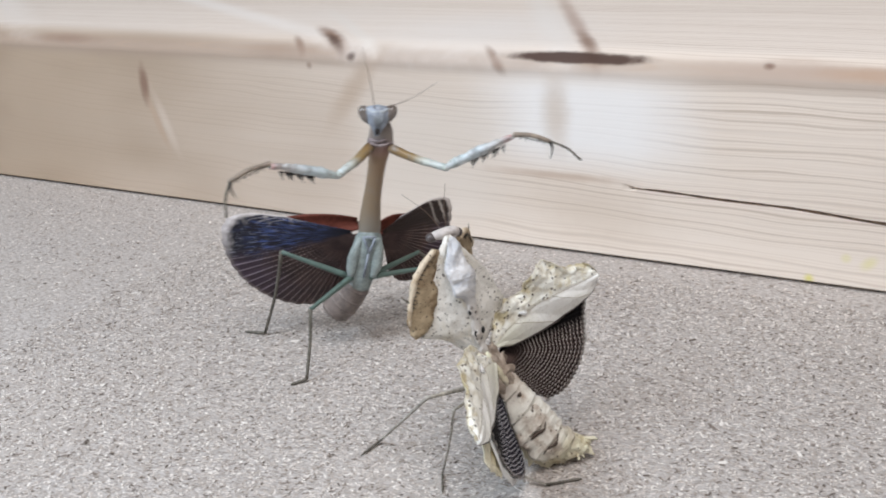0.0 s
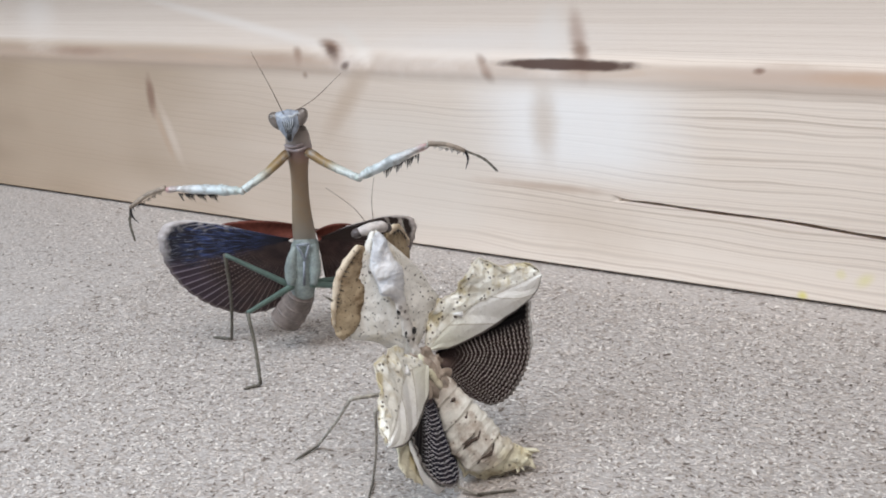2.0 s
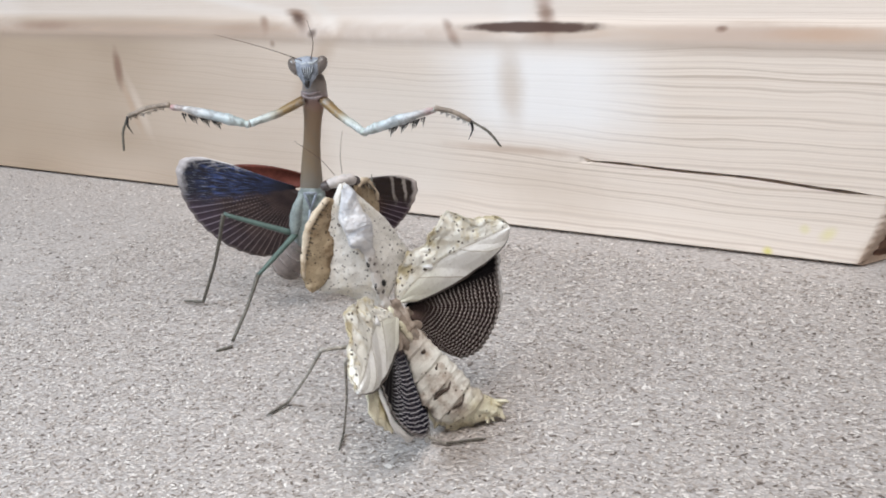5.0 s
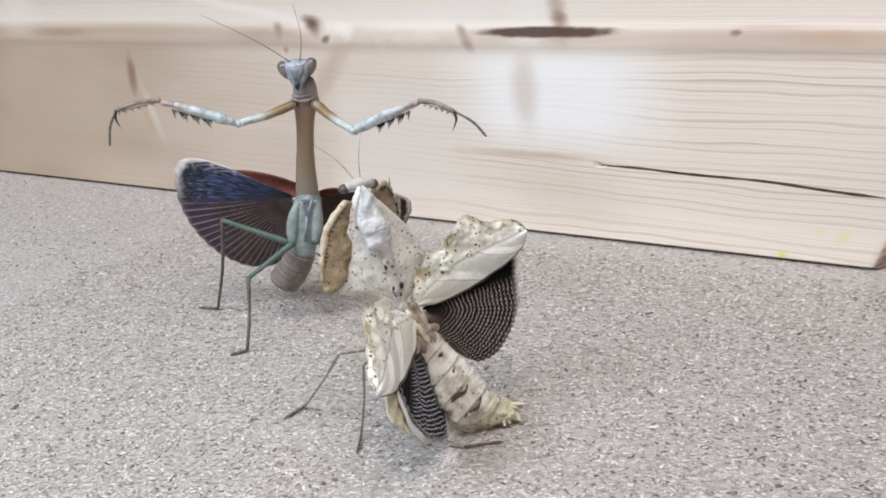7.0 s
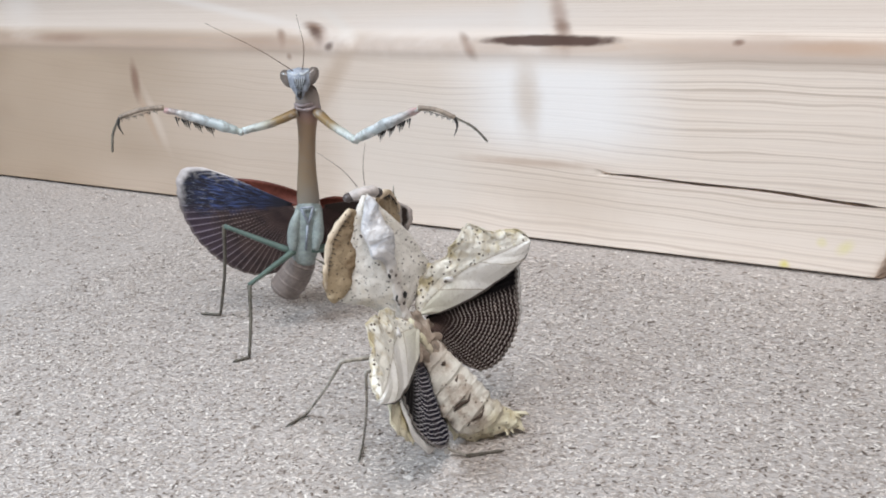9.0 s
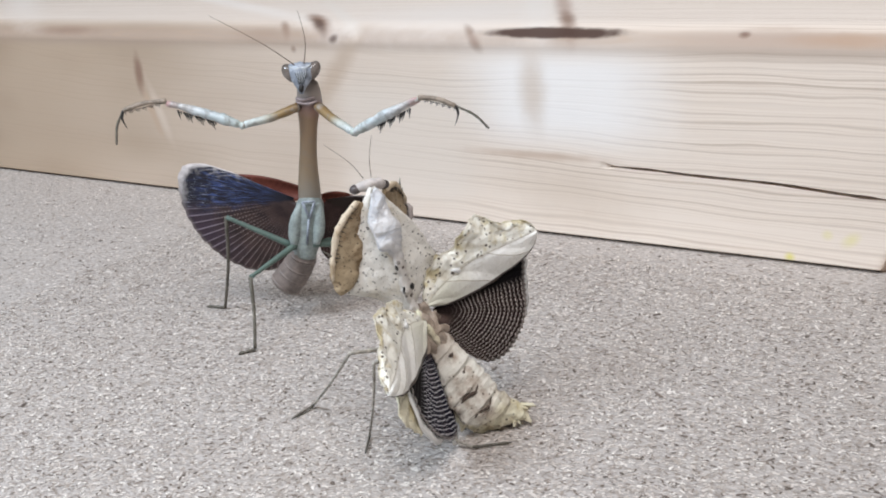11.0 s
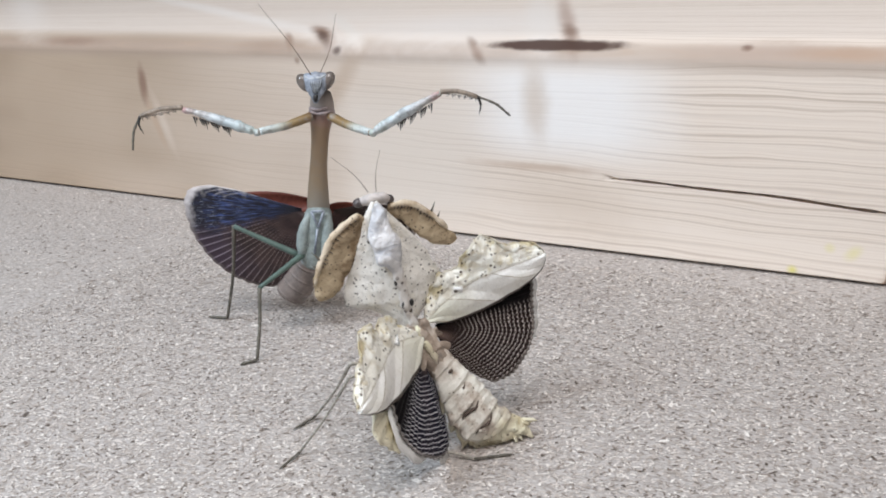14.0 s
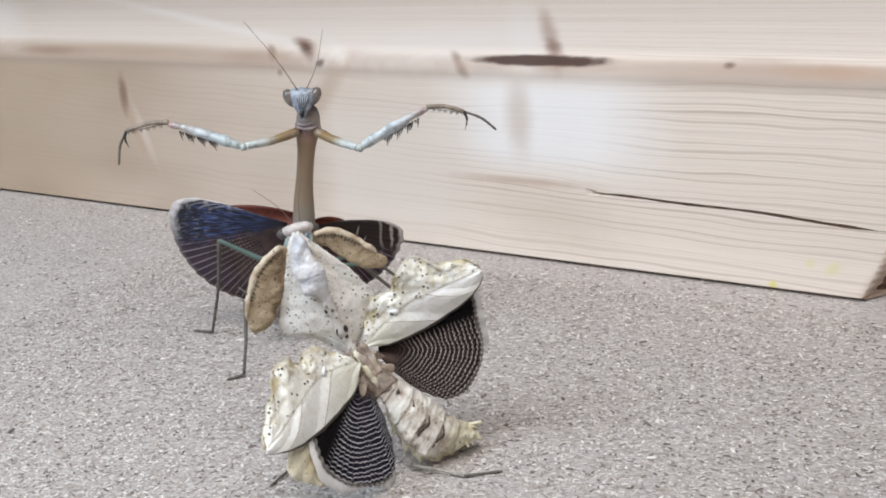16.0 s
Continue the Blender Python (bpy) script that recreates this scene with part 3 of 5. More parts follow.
def sheet(fn, nu, nv, thick):
    """A thin shell with two faces and a rim over fn(u, v), with u and v as its UV."""
    bm = bmesh.new()
    uv = bm.loops.layers.uv.verify()
    grid = [[fn(i / nu, j / nv) for j in range(nv + 1)] for i in range(nu + 1)]
    top, low = [], []
    for i in range(nu + 1):
        ta, la = [], []
        for j in range(nv + 1):
            du = grid[min(i + 1, nu)][j] - grid[max(i - 1, 0)][j]
            dv = grid[i][min(j + 1, nv)] - grid[i][max(j - 1, 0)]
            nn = du.cross(dv)
            nn = nn.normalized() if nn.length > 1e-12 else Vector((0, 1, 0))
            ta.append(bm.verts.new(grid[i][j] + nn * thick * 0.5 * CM))
            la.append(bm.verts.new(grid[i][j] - nn * thick * 0.5 * CM))
        top.append(ta)
        low.append(la)

    def face(vs, ids):
        f = bm.faces.new(vs)
        for loop, (i, j) in zip(f.loops, ids):
            loop[uv].uv = (i / nu, j / nv)

    for i in range(nu):
        for j in range(nv):
            ids = ((i, j), (i + 1, j), (i + 1, j + 1), (i, j + 1))
            face([top[a][b] for a, b in ids], ids)
            face([low[a][b] for a, b in ids[::-1]], ids[::-1])
    edge = [(i, 0) for i in range(nu)] + [(nu, j) for j in range(nv)] + [(i, nv) for i in range(nu, 0, -1)] + [(0, j) for j in range(nv, 0, -1)]
    for a, b in zip(edge, edge[1:] + edge[:1]):
        face([top[b[0]][b[1]], top[a[0]][a[1]], low[a[0]][a[1]], low[b[0]][b[1]]], (b, a, a, b))
    bmesh.ops.remove_doubles(bm, verts=bm.verts[:], dist=1e-7)
    return bm


def box(bm, lo, hi):
    bmesh.ops.create_cube(bm, size=1, matrix=Matrix.Translation((Vector(lo) + Vector(hi)) / 2) @ Matrix.Diagonal((*(Vector(hi) - Vector(lo)), 1)))
    return bm


def roughen(bm, amount, scale, seed):
    """Uneven growth: moves the points of a mesh along its normals."""
    bm.normal_update()
    for v in bm.verts:
        q = v.co / CM * scale + Vector((seed, seed * 1.7, seed * 0.3))
        v.co += v.normal * (amount * CM * (noise.noise(q) + 0.5 * noise.noise(q * 2.3)))
    return bm


# ---- the place ----
def ground():
    bm = box(bmesh.new(), (-1.6, -1.9, -0.018), (1.5, 1.2, -0.00012))
    ob = part("floor", bm, M_CHIP, smooth=False)
    tagged(ob, "grey-brown raw chipboard sheet with pressed wood flakes", "floor", kind="structure")
    rnd = random.Random(5)
    verts, faces = [], []

    def flake(x, y, big):
        length = rnd.uniform(0.014, 0.058) * big
        wide = rnd.uniform(0.008, 0.021) * big
        turn = rnd.gauss(0, 0.9) + 0.25 if rnd.random() < 0.6 else rnd.uniform(0, math.pi)
        ca, sa = math.cos(turn), math.sin(turn)
        z = rnd.uniform(-0.012, 0.001)
        tx, ty = rnd.uniform(-0.025, 0.025), rnd.uniform(-0.03, 0.03)
        k = len(verts)
        shape = ((-1, -0.35), (-0.55, -1), (0.5, -0.9), (1, -0.2), (0.7, 0.8), (-0.4, 1))
        for a, b in shape:
            a, b = a * length * rnd.uniform(0.8, 1.15), b * wide * rnd.uniform(0.7, 1.2)
            verts.append(((x + a * ca - b * sa) * CM, (y + a * sa + b * ca) * CM, (z + a * tx + b * ty) * CM))
        faces.append(tuple(range(k, k + 6)))

    for _ in range(30000):
        flake(rnd.uniform(-30, 9), rnd.uniform(-17, 0.0), 1.25)
    for _ in range(75000):
        flake(rnd.uniform(-15, 4.5), rnd.uniform(-14, -1), 1.0)
    for _ in range(1800):
        flake(rnd.uniform(-18, 6), rnd.uniform(-14.5, -0.5), rnd.uniform(1.4, 2.3))
    me = bpy.data.meshes.new("wood_flakes")
    me.from_pydata(verts, [], faces)
    me.materials.append(M_CHIPS)
    ob = new("wood_flakes", me)
    tagged(ob, "pale and dark wood flakes pressed into the chipboard surface", "wood flakes", kind="stuff")


def timber():
    """A planed timber lying on the board: rounded arrises, a drying crack that opens towards its end."""
    H, D, X0, X1 = 4.4, 14.5, -62.0, 0.95
    r, ry = 0.42, 1.0

    def crack(x):
        z = 1.594 - 0.0052 * (x + 5.4) - 0.0060 * max(0.0, x + 5.4) ** 2 + 0.012 * math.sin(x * 2.3) * (x > -5.3)
        w = max(0.0, min(1.0, (x + 5.3) / 0.5)) * 0.019 * (1 + 0.3 * math.sin(x * 7.1) * math.sin(x * 3.3)) + max(0.0, x + 2.5) * 0.003
        return z, w * max(0.02, min(1.0, (0.22 - x) / 0.5))

    def profile(x, inset):
        z, w = crack(x)
        pts = [(0.15, 0.004), (0.13, 0.035), (0.07, 0.046), (0.02, 0.056), (0, 0.072)]  # a shadow gap over the board
        k = max(0.0, min(1.0, (-5.2 - x) / 0.3)) * 0.05
        q = min(1.0, w / 0.012)
        pts += [(0, v) for v in np.linspace(0.09, 1.2, 30)] + [(0, z - w - 0.05 - 2.2 * k), (0, z - w - 0.006 - 2 * k), (0.03 * q, z - w - 0.05 * q - 1.5 * k),
                (1.2 * q, z - w - 0.03 * q - k), (1.2 * q, z + w + k), (0, z + w + 0.006 + 2 * k), (0, z + w + 0.05 + 2.2 * k)]
        pts += [(0, v) for v in np.linspace(z + 0.25, H - r - 0.02, 7)] + [(0, H - r)]
        pts += [(ry * (1 - math.cos(a)), H - r + r * math.sin(a)) for a in np.linspace(0, math.pi / 2, 13)[1:]]
        pts += [(y, H) for y in (ry + 0.05, 1.5, 2.4, 4.0, 7.0, 11.0, D - 0.4)] + [(D - 0.1, H - 0.1), (D, H - 0.4), (D, 0.4), (D - 0.1, 0.004), (2.5, 0.004), (1.1, 0.004), (0.5, 0.004)]
        pts = [(y - 0.09 * max(0.0, 1 - v / 1.2) ** 2 * (y < 0.25), v) for y, v in pts]
        cy, cz = D / 2, H / 2
        return [(y + (cy - y) * inset * 2 / D, v + (cz - v) * inset * 2 / H) for y, v in pts]

    xs = list(np.linspace(X0, -6, 26)) + list(np.r_[np.linspace(-5.6, X1 - 0.50, 38), np.linspace(X1 - 0.44, X1 - 0.16, 10)]) + [X1 - 0.1, X1 - 0.045, X1 - 0.012, X1]
    ins = [0.0] * 74 + [0.012, 0.045, 0.09, 0.15]
    bm = bmesh.new()
    def wane(x, y, z):
        near = max(0.0, min(1.0, (x + 1.0) / 1.95)) ** 2
        worn = 0.045 * near ** 3 * abs(math.sin(z * 21 + 0.4 * math.sin(z * 9))) * (z < 1.6)
        end = max(0.0, min(1.0, (x - X1 + 0.42) / 0.42)) * (z < 1.62)
        groove = abs(math.sin(z * 21 + 0.4 * math.sin(z * 9)))
        return V(x - (0.80 * near * max(0.0, 1 - z / 1.6) + worn) * max(0.0, 1 - y / 1.1), y + max(0.0, 1 - y / 2.5) * (0.26 * end ** 2 + 0.05 * groove * end), z)

    rings = [[bm.verts.new(wane(x, y, z)) for y, z in profile(x, s)] for x, s in zip(xs, ins)]
    m = len(rings[0])
    for a, b in zip(rings, rings[1:]):
        for k in range(m):
            bm.faces.new((a[k], a[(k + 1) % m], b[(k + 1) % m], b[k]))
    for a, b in zip(rings, rings[1:]):
        for k in (36, 37, 40):
            bm.edges.get((a[k], b[k])).smooth = False
    bm.faces.new(rings[0])
    for k in range(m):
        bm.faces.get((rings[-2][k], rings[-2][(k + 1) % m], rings[-1][(k + 1) % m], rings[-1][k])).material_index = 1
    end = bm.faces.new(rings[-1][::-1])
    end.material_index = 1
    bmesh.ops.recalc_face_normals(bm, faces=bm.faces[:])
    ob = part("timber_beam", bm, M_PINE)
    ob.data.materials.append(M_END)
    for p in ob.data.polygons:
        if p.material_index == 1:
            p.use_smooth = False
    tagged(ob, "planed pale pine timber with knots and a drying crack", "timber")


def room():
    """Plain walls and a ceiling that close the place round the board."""
    spans = (("wall_north", (-1.6, 1.2, -0.018), (1.5, 1.3, 1.4)), ("wall_south", (-1.6, -2.0, -0.018), (1.5, -1.9, 1.4)),
             ("wall_west", (-1.7, -2.0, -0.018), (-1.6, 1.3, 1.4)), ("wall_east", (1.5, -2.0, -0.018), (1.6, 1.3, 1.4)))
    for name, lo, hi in spans:
        tagged(part(name, box(bmesh.new(), lo, hi), M_WALL, smooth=False), "plain off-white painted wall", "wall", kind="structure")
    tagged(part("ceiling", box(bmesh.new(), (-1.7, -2.0, 1.4), (1.6, 1.3, 1.5)), M_CEIL, smooth=False), "plain white ceiling", "ceiling", kind="structure")


def aim(a, b, up=(0.12, -0.95, 0.28)):
    """The pose at a whose z axis points to b."""
    z = (b - a).normalized()
    u = Vector(up)
    x = u.cross(z).normalized()
    y = z.cross(x)
    m = Matrix((x, y, z)).transposed().to_4x4()
    return Matrix.Translation(a) @ m


def bone(name, length, radii, material, parent, seg=9, bend=0.0, label=""):
    """A limb part along its own z axis."""
    line = curve([Vector((0, 0, 0)), Vector((bend * length * CM, 0, length * 0.5 * CM)), Vector((0, 0, length * CM))], 11)
    return part(name, tube(bmesh.new(), line, radii, seg, 1.0, (1, 0.1, 0)), material, parent, label)


# ---- the upright mantis ----
REAR_ROWS = [
    (0, -8.485, -5.653, -0.112, 2.3, 5.03, 34.42),
    (0.3, -8.5, -5.743, -0.158, 2.09, -3.1, 34.71),
    (0.5, -8.448, -5.621, -0.143, 2.63, 2.84, 34.26),
    (0.8, -8.355, -5.487, -0.083, 2.91, 8.83, 33.92),
    (1, -8.546, -5.671, -0.156, 2.93, -0.03, 34.48),
    (1.3, -8.615, -5.561, -0.146, 4.67, -1.54, 34.1),
    (1.5, -8.483, -5.541, -0.059, 2.9, 7.52, 34.08),
    (1.8, -8.484, -5.585, -0.121, 2.8, 3.1, 34.5),
    (2, -8.741, -5.599, -0.172, 5.24, -2.39, 34.14),
    (2.3, -8.697, -5.48, -0.003, 4.41, 2.45, 34.24),
    (2.5, -8.473, -5.409, -0.082, 4.12, 7.9, 33.57),
    (2.8, -8.661, -5.692, -0.219, 3.58, -1.06, 34.24),
    (3, -8.654, -5.656, -0.131, 3.18, -1.39, 34.43),
    (3.3, -8.307, -5.423, -0.11, 2.88, 2.11, 34.42),
    (3.5, -8.41, -5.29, -0.1, 5.04, 1.58, 33.95),
    (3.8, -8.85, -5.6, -0.102, 5.27, -3.1, 34.06),
    (4, -8.7, -5.483, -0.113, 5.42, -0.15, 33.94),
    (4.2, -8.43, -5.22, -0.093, 6.17, 4.26, 33.1),
    (6.5, -8.366, -5.566, 0.001, 1.19, -0.57, 34.27),
    (7, -8.344, -5.703, -0.007, -0.04, 0.06, 34.4),
    (7.5, -8.334, -5.675, -0.016, -0.14, -0.19, 34.61),
    (8, -8.34, -5.671, -0.006, 0.02, -0.11, 34.41),
    (10.5, -8.486, -5.772, -0.087, -1.07, 0.78, 34.09),
    (11, -8.485, -5.737, -0.079, -0.77, 0.41, 34.06),
    (11.5, -8.604, -5.74, -0.1, -1.05, 1.16, 35.28),
    (12, -8.313, -5.487, -0.059, -1.78, 2, 36.04),
    (12.5, -8.636, -5.866, -0.083, -1.56, 2.41, 33.58),
    (13, -8.463, -5.602, -0.097, -1.89, 1.49, 35.83),
    (13.5, -8.501, -5.694, -0.095, -2.15, 2.37, 36.9),
    (14, -8.491, -5.693, -0.096, -2.23, 2.14, 36.57),
    (14.5, -8.497, -5.697, -0.085, -2.15, 2.16, 36.85),
    (15, -8.63, -5.792, -0.099, -1.74, 4.04, 40.15),
    (15.5, -8.505, -5.704, -0.087, -2.3, 2.16, 36.43),
    (16, -8.494, -5.715, -0.089, -2.47, 2.13, 36.23),
]
REAR_WING = [
    (0, -17.4),
    (0.3, -7.7),
    (0.5, -13.8),
    (0.8, -22.3),
    (1, -8.6),
    (1.3, -10.8),
    (1.5, -20.5),
    (1.8, -13.9),
    (2, -10.8),
    (2.3, -16.7),
    (2.5, -22.4),
    (2.8, -10.2),
    (3, -10.8),
    (3.3, -13.6),
    (3.5, -15.2),
    (3.8, -5.1),
    (4, -5.5),
    (4.2, -9.5),
    (6.5, -1.6),
    (7, -0),
    (7.5, -0),
    (8, -0),
    (10.5, -2.1),
    (11, -1.9),
    (11.5, -8.6),
    (12, -11),
    (12.5, -10.4),
    (13, -9.8),
    (13.5, -8.9),
    (14, -9.3),
    (14.5, -9.4),
    (15, -9.4),
    (15.5, -9.2),
    (16, -8.4),
]
LEFT_ROLL = ((0, 5), (3.3, 5), (4.0, 0), (4.2, 0), (6.5, -1), (16, -1))
LEFT_SWING = ((0, 12), (3.3, 12), (4.0, 0), (4.2, 0), (6.5, -4), (16, -4))
RIGHT_ROLL = ((0, -24), (0.5, -24), (1, -19), (1.5, -21), (2, -11), (2.5, -17), (2.8, -12), (3.6, -12), (4.2, 0), (6.5, 0), (16, 0))
RIGHT_DROP = ((0, 0), (10.5, 0), (11.5, 5), (16, 5))
RIGHT_SWING = ((0, 12), (0.8, 12), (1, 5), (1.5, 12), (2, -2), (2.5, 12), (3.5, 6), (4.2, 0), (16, 0))
FEELER_LEFT = [
    (0, 62, 76),
    (0.3, 62, 76),
    (0.8, 62, 72),
    (1.3, 62, 76),
    (1.5, 62, 76),
    (2, 58, 76),
    (3, 62, 76),
    (3.3, 58, 84),
    (3.8, 62, 48),
    (4, 62, 56),
    (4.2, 58, 32),
    (6.5, -2, 0),
    (7, -2, 0),
    (8, -2, 0),
    (11, 6, 4),
    (12.5, 58, 60),
    (14.5, 26, 32),
    (16, 26, 32),
]
FEELER_RIGHT = [
    (0, -22, 64),
    (0.3, -22, 64),
    (0.8, -26, 52),
    (1.3, -26, 52),
    (1.5, -30, 52),
    (2, -34, 60),
    (3, -2, 56),
    (3.3, 14, 40),
    (3.8, 18, 8),
    (4, 14, 28),
    (4.2, 22, 8),
    (6.5, -2, 4),
    (7, -2, 4),
    (8, -2, 4),
    (11, 2, 4),
    (12.5, -10, 20),
    (14.5, -26, 20),
    (16, -26, 20),
]
ARM_LEFT = [
    (0, -3.2, 32.7, -4.8, 25.6),
    (0.3, -5.6, 21.8, -7.9, 14.6),
    (0.5, -3.2, 26.5, -1.1, 23.2),
    (0.8, -7.6, 38.3, 0.2, 30.2),
    (1, -8, 16.3, -14.6, -1.8),
    (1.3, -1.6, 31.2, -7.7, 11.2),
    (1.5, -6.2, 31.1, -0.5, 35.2),
    (1.8, -1.6, 40.3, -7.2, 7.5),
    (2, -13.1, 11.5, -16.4, -11.3),
    (2.3, -4.7, 27.7, -16.4, -17.2),
    (2.5, -2.2, 34.5, -0.3, 38.8),
    (2.8, 2, 43.9, -9.4, 10.9),
    (3, -8.5, 15.9, -13.3, -11.3),
    (3.3, 0.1, 35.6, -4.3, 6.9),
    (3.5, -0.3, 25.9, -15.7, -24.1),
    (3.8, 3.1, 25.3, 0.7, 11.4),
    (4, 3.5, 14.3, -4.5, -3.9),
    (4.2, -7.3, 3.6, -8.1, -5.4),
    (6.5, 0.7, -0, 1, 3.6),
    (7, 0.9, 1.6, 1.1, 3.3),
    (7.5, 1.2, 3.1, 0.9, 3.4),
    (8, 0.6, 1.6, 1.2, 4.2),
    (10.5, 1.7, 4.5, 0.5, 0.9),
    (11, 1.4, 3.3, -0.2, -3.1),
    (11.5, 1.5, 4.6, -0.6, -5.2),
    (12, 1.9, 5.6, -1, -6.8),
    (12.5, 2.3, 4.2, -0.8, -3.8),
    (13, 1.9, 5.4, -1.1, -6.5),
    (13.5, 2.3, 6, -1.8, -7.2),
    (14, 2.4, 6, -1.9, -8),
    (14.5, 2.4, 6, -2.1, -8.1),
    (15, 3, 6.4, -3.9, -12.4),
    (15.5, 2.3, 5, -2.1, -9.7),
    (16, 2.8, 5.7, -2.3, -8.9),
]
ARM_RIGHT = [
    (0, -14.3, 20.4, -9.6, 11.8),
    (0.3, -7.8, 5, -0.2, 18.5),
    (0.5, -8.5, 18.5, -3.2, 19.4),
    (0.8, -6.9, 18.4, -4.7, 29.5),
    (1, -6.5, 14.9, -1.8, 19.2),
    (1.3, -1.3, 12, -1.8, 15.9),
    (1.5, -8.3, 23, -4.3, 20.1),
    (1.8, -11.1, 15.8, -2, 15.6),
    (2, -1.1, 16.2, 0.2, 18.3),
    (2.3, -3.7, 21.5, -2.9, 14.5),
    (2.5, -14.7, 17.7, -6.1, 19.6),
    (2.8, -10.6, 7.9, -4.8, 17.7),
    (3, -3.5, 12.8, 0.2, 18.7),
    (3.3, -7.6, 11.8, -2, 22.2),
    (3.5, -14.1, 13.3, -4.1, 17.7),
    (3.8, -7.6, 2.7, -4.3, 5.4),
    (4, -4.7, 3.2, -1.7, 4.2),
    (4.2, -3, 3.6, 2.6, 11.4),
    (6.5, -1.8, 1.1, -0.5, 1.4),
    (7, -0.6, 1, 0.4, 0.7),
    (7.5, -0, 1.7, -0.7, -0.1),
    (8, 0.1, 2, -0.8, 0.5),
    (10.5, -3.8, -4, -2.5, 4.5),
    (11, -4.1, -3.4, -3.1, 5.5),
    (11.5, -14.4, -3.8, -6.2, 14.2),
    (12, -11.2, -0.2, -4.4, 19.1),
    (12.5, -13.3, -0.6, -6.1, 18.8),
    (13, -14.4, -0.8, -5.9, 19.9),
    (13.5, -16.6, -2.7, -7.5, 19),
    (14, -16.1, -2.1, -7.3, 19.3),
    (14.5, -15.7, -2.1, -7.6, 19.7),
    (15, -20.5, -5, -9.4, 17.3),
    (15.5, -15.9, -1.1, -8.4, 18.9),
    (16, -16.6, -1.4, -8.3, 18.9),
]
FRONT_ROWS = [
    (0, -4.486, -8.474, 0.023, -0.17, 0.30, 58.04),
    (0.5, -4.483, -8.477, 0.015, -0.09, 0.28, 58.48),
    (1, -4.469, -8.470, 0.004, -0.21, -0.09, 58.05),
    (1.5, -4.477, -8.449, -0.004, 0.25, -0.57, 58.32),
    (2, -4.465, -8.461, 0.000, -0.12, -0.56, 58.85),
    (2.5, -4.462, -8.465, -0.005, -0.13, -0.44, 58.57),
    (3, -4.474, -8.464, -0.002, -0.10, -0.55, 58.96),
    (3.5, -4.475, -8.459, 0.007, 0.03, -0.26, 58.63),
    (4, -4.462, -8.461, -0.006, -0.06, -0.36, 58.58),
    (6.5, -4.440, -8.437, -0.007, 0.17, -0.00, 58.51),
    (7, -4.450, -8.450, 0.000, 0.00, 0.00, 58.54),
    (7.5, -4.442, -8.441, -0.003, 0.14, -0.05, 58.51),
    (8, -4.440, -8.452, -0.003, -0.04, 0.18, 58.65),
    (10.5, -4.443, -8.462, -0.003, -0.19, 0.27, 58.62),
    (11, -4.436, -8.433, -0.007, -0.05, -0.23, 58.63),
    (11.5, -4.499, -8.380, -0.002, 0.18, 0.52, 55.43),
    (12, -4.601, -7.955, -0.103, 2.99, 1.65, 56.63),
    (12.5, -4.760, -8.237, 0.032, -1.33, 1.64, 53.00),
    (13, -4.869, -8.538, 0.073, -4.81, -6.98, 43.36),
    (13.5, -4.520, -8.367, -0.017, 0.09, -3.29, 52.46),
    (14, -4.498, -8.437, -0.064, 1.20, 0.12, 49.89),
    (14.5, -4.880, -8.540, 0.001, 0.51, 0.12, 40.83),
    (15, -5.010, -8.762, 0.010, 0.83, -3.42, 39.14),
    (15.5, -4.902, -8.869, -0.067, 1.63, -7.29, 40.00),
    (16, -4.807, -8.784, -0.025, 2.40, -7.96, 38.85),
]
FOLD = ((0, 56), (11.0, 56), (11.5, 48), (12.0, 25), (12.5, 4), (13.0, 0), (16.0, 0))
DROOP = ((0, -13), (11.5, -13), (12.5, 0), (16, 0))
TAIL_AT = [
    (0, -3.131, -7.847),
    (0.5, -3.111, -7.861),
    (1, -3.106, -7.890),
    (1.5, -3.112, -7.873),
    (2, -3.107, -7.882),
    (2.5, -3.096, -7.895),
    (3, -3.117, -7.873),
    (3.5, -3.123, -7.866),
    (4, -3.121, -7.877),
    (6.5, -3.101, -7.879),
    (7, -3.121, -7.871),
    (7.5, -3.112, -7.875),
    (8, -3.111, -7.875),
    (10.5, -3.116, -7.866),
    (11, -3.119, -7.854),
    (11.5, -3.159, -7.807),
    (12, -3.145, -7.537),
    (12.5, -3.488, -7.365),
    (13, -3.867, -7.338),
    (13.5, -3.281, -7.653),
    (14, -3.134, -7.909),
    (14.5, -3.501, -7.838),
    (15, -3.725, -7.897),
    (15.5, -3.623, -8.078),
    (16, -3.569, -7.972),
]


def row_pose(row):
    return pose(row[1] * CM, row[2] * CM, row[3] * CM, *row[4:])


def fan(hinge, ex, ez, ny, table, a0, a1, thick, folds, depth, cup, nu=52, nv=18):
    """A pleated fan wing: table gives the radius over the angle; u goes from a0 to a1, v outwards."""
    hinge, ex, ez, ny = Vector(hinge), Vector(ex), Vector(ez), Vector(ny)

    def at(u, v):
        a = a0 + (a1 - a0) * u
        rr = lerp(table, a) * (0.04 + 0.96 * v)
        rr *= 1 + 0.006 * math.sin(u * folds * math.tau) * v
        ang = math.radians(a)
        pleat = depth * v * (abs((u * folds) % 1.0 - 0.5) - 0.25) * 2
        return (hinge + ex * (rr * math.cos(ang)) + ez * (rr * math.sin(ang)) + ny * (pleat + cup * rr * rr)) * CM

    return sheet(at, nu, nv, thick)


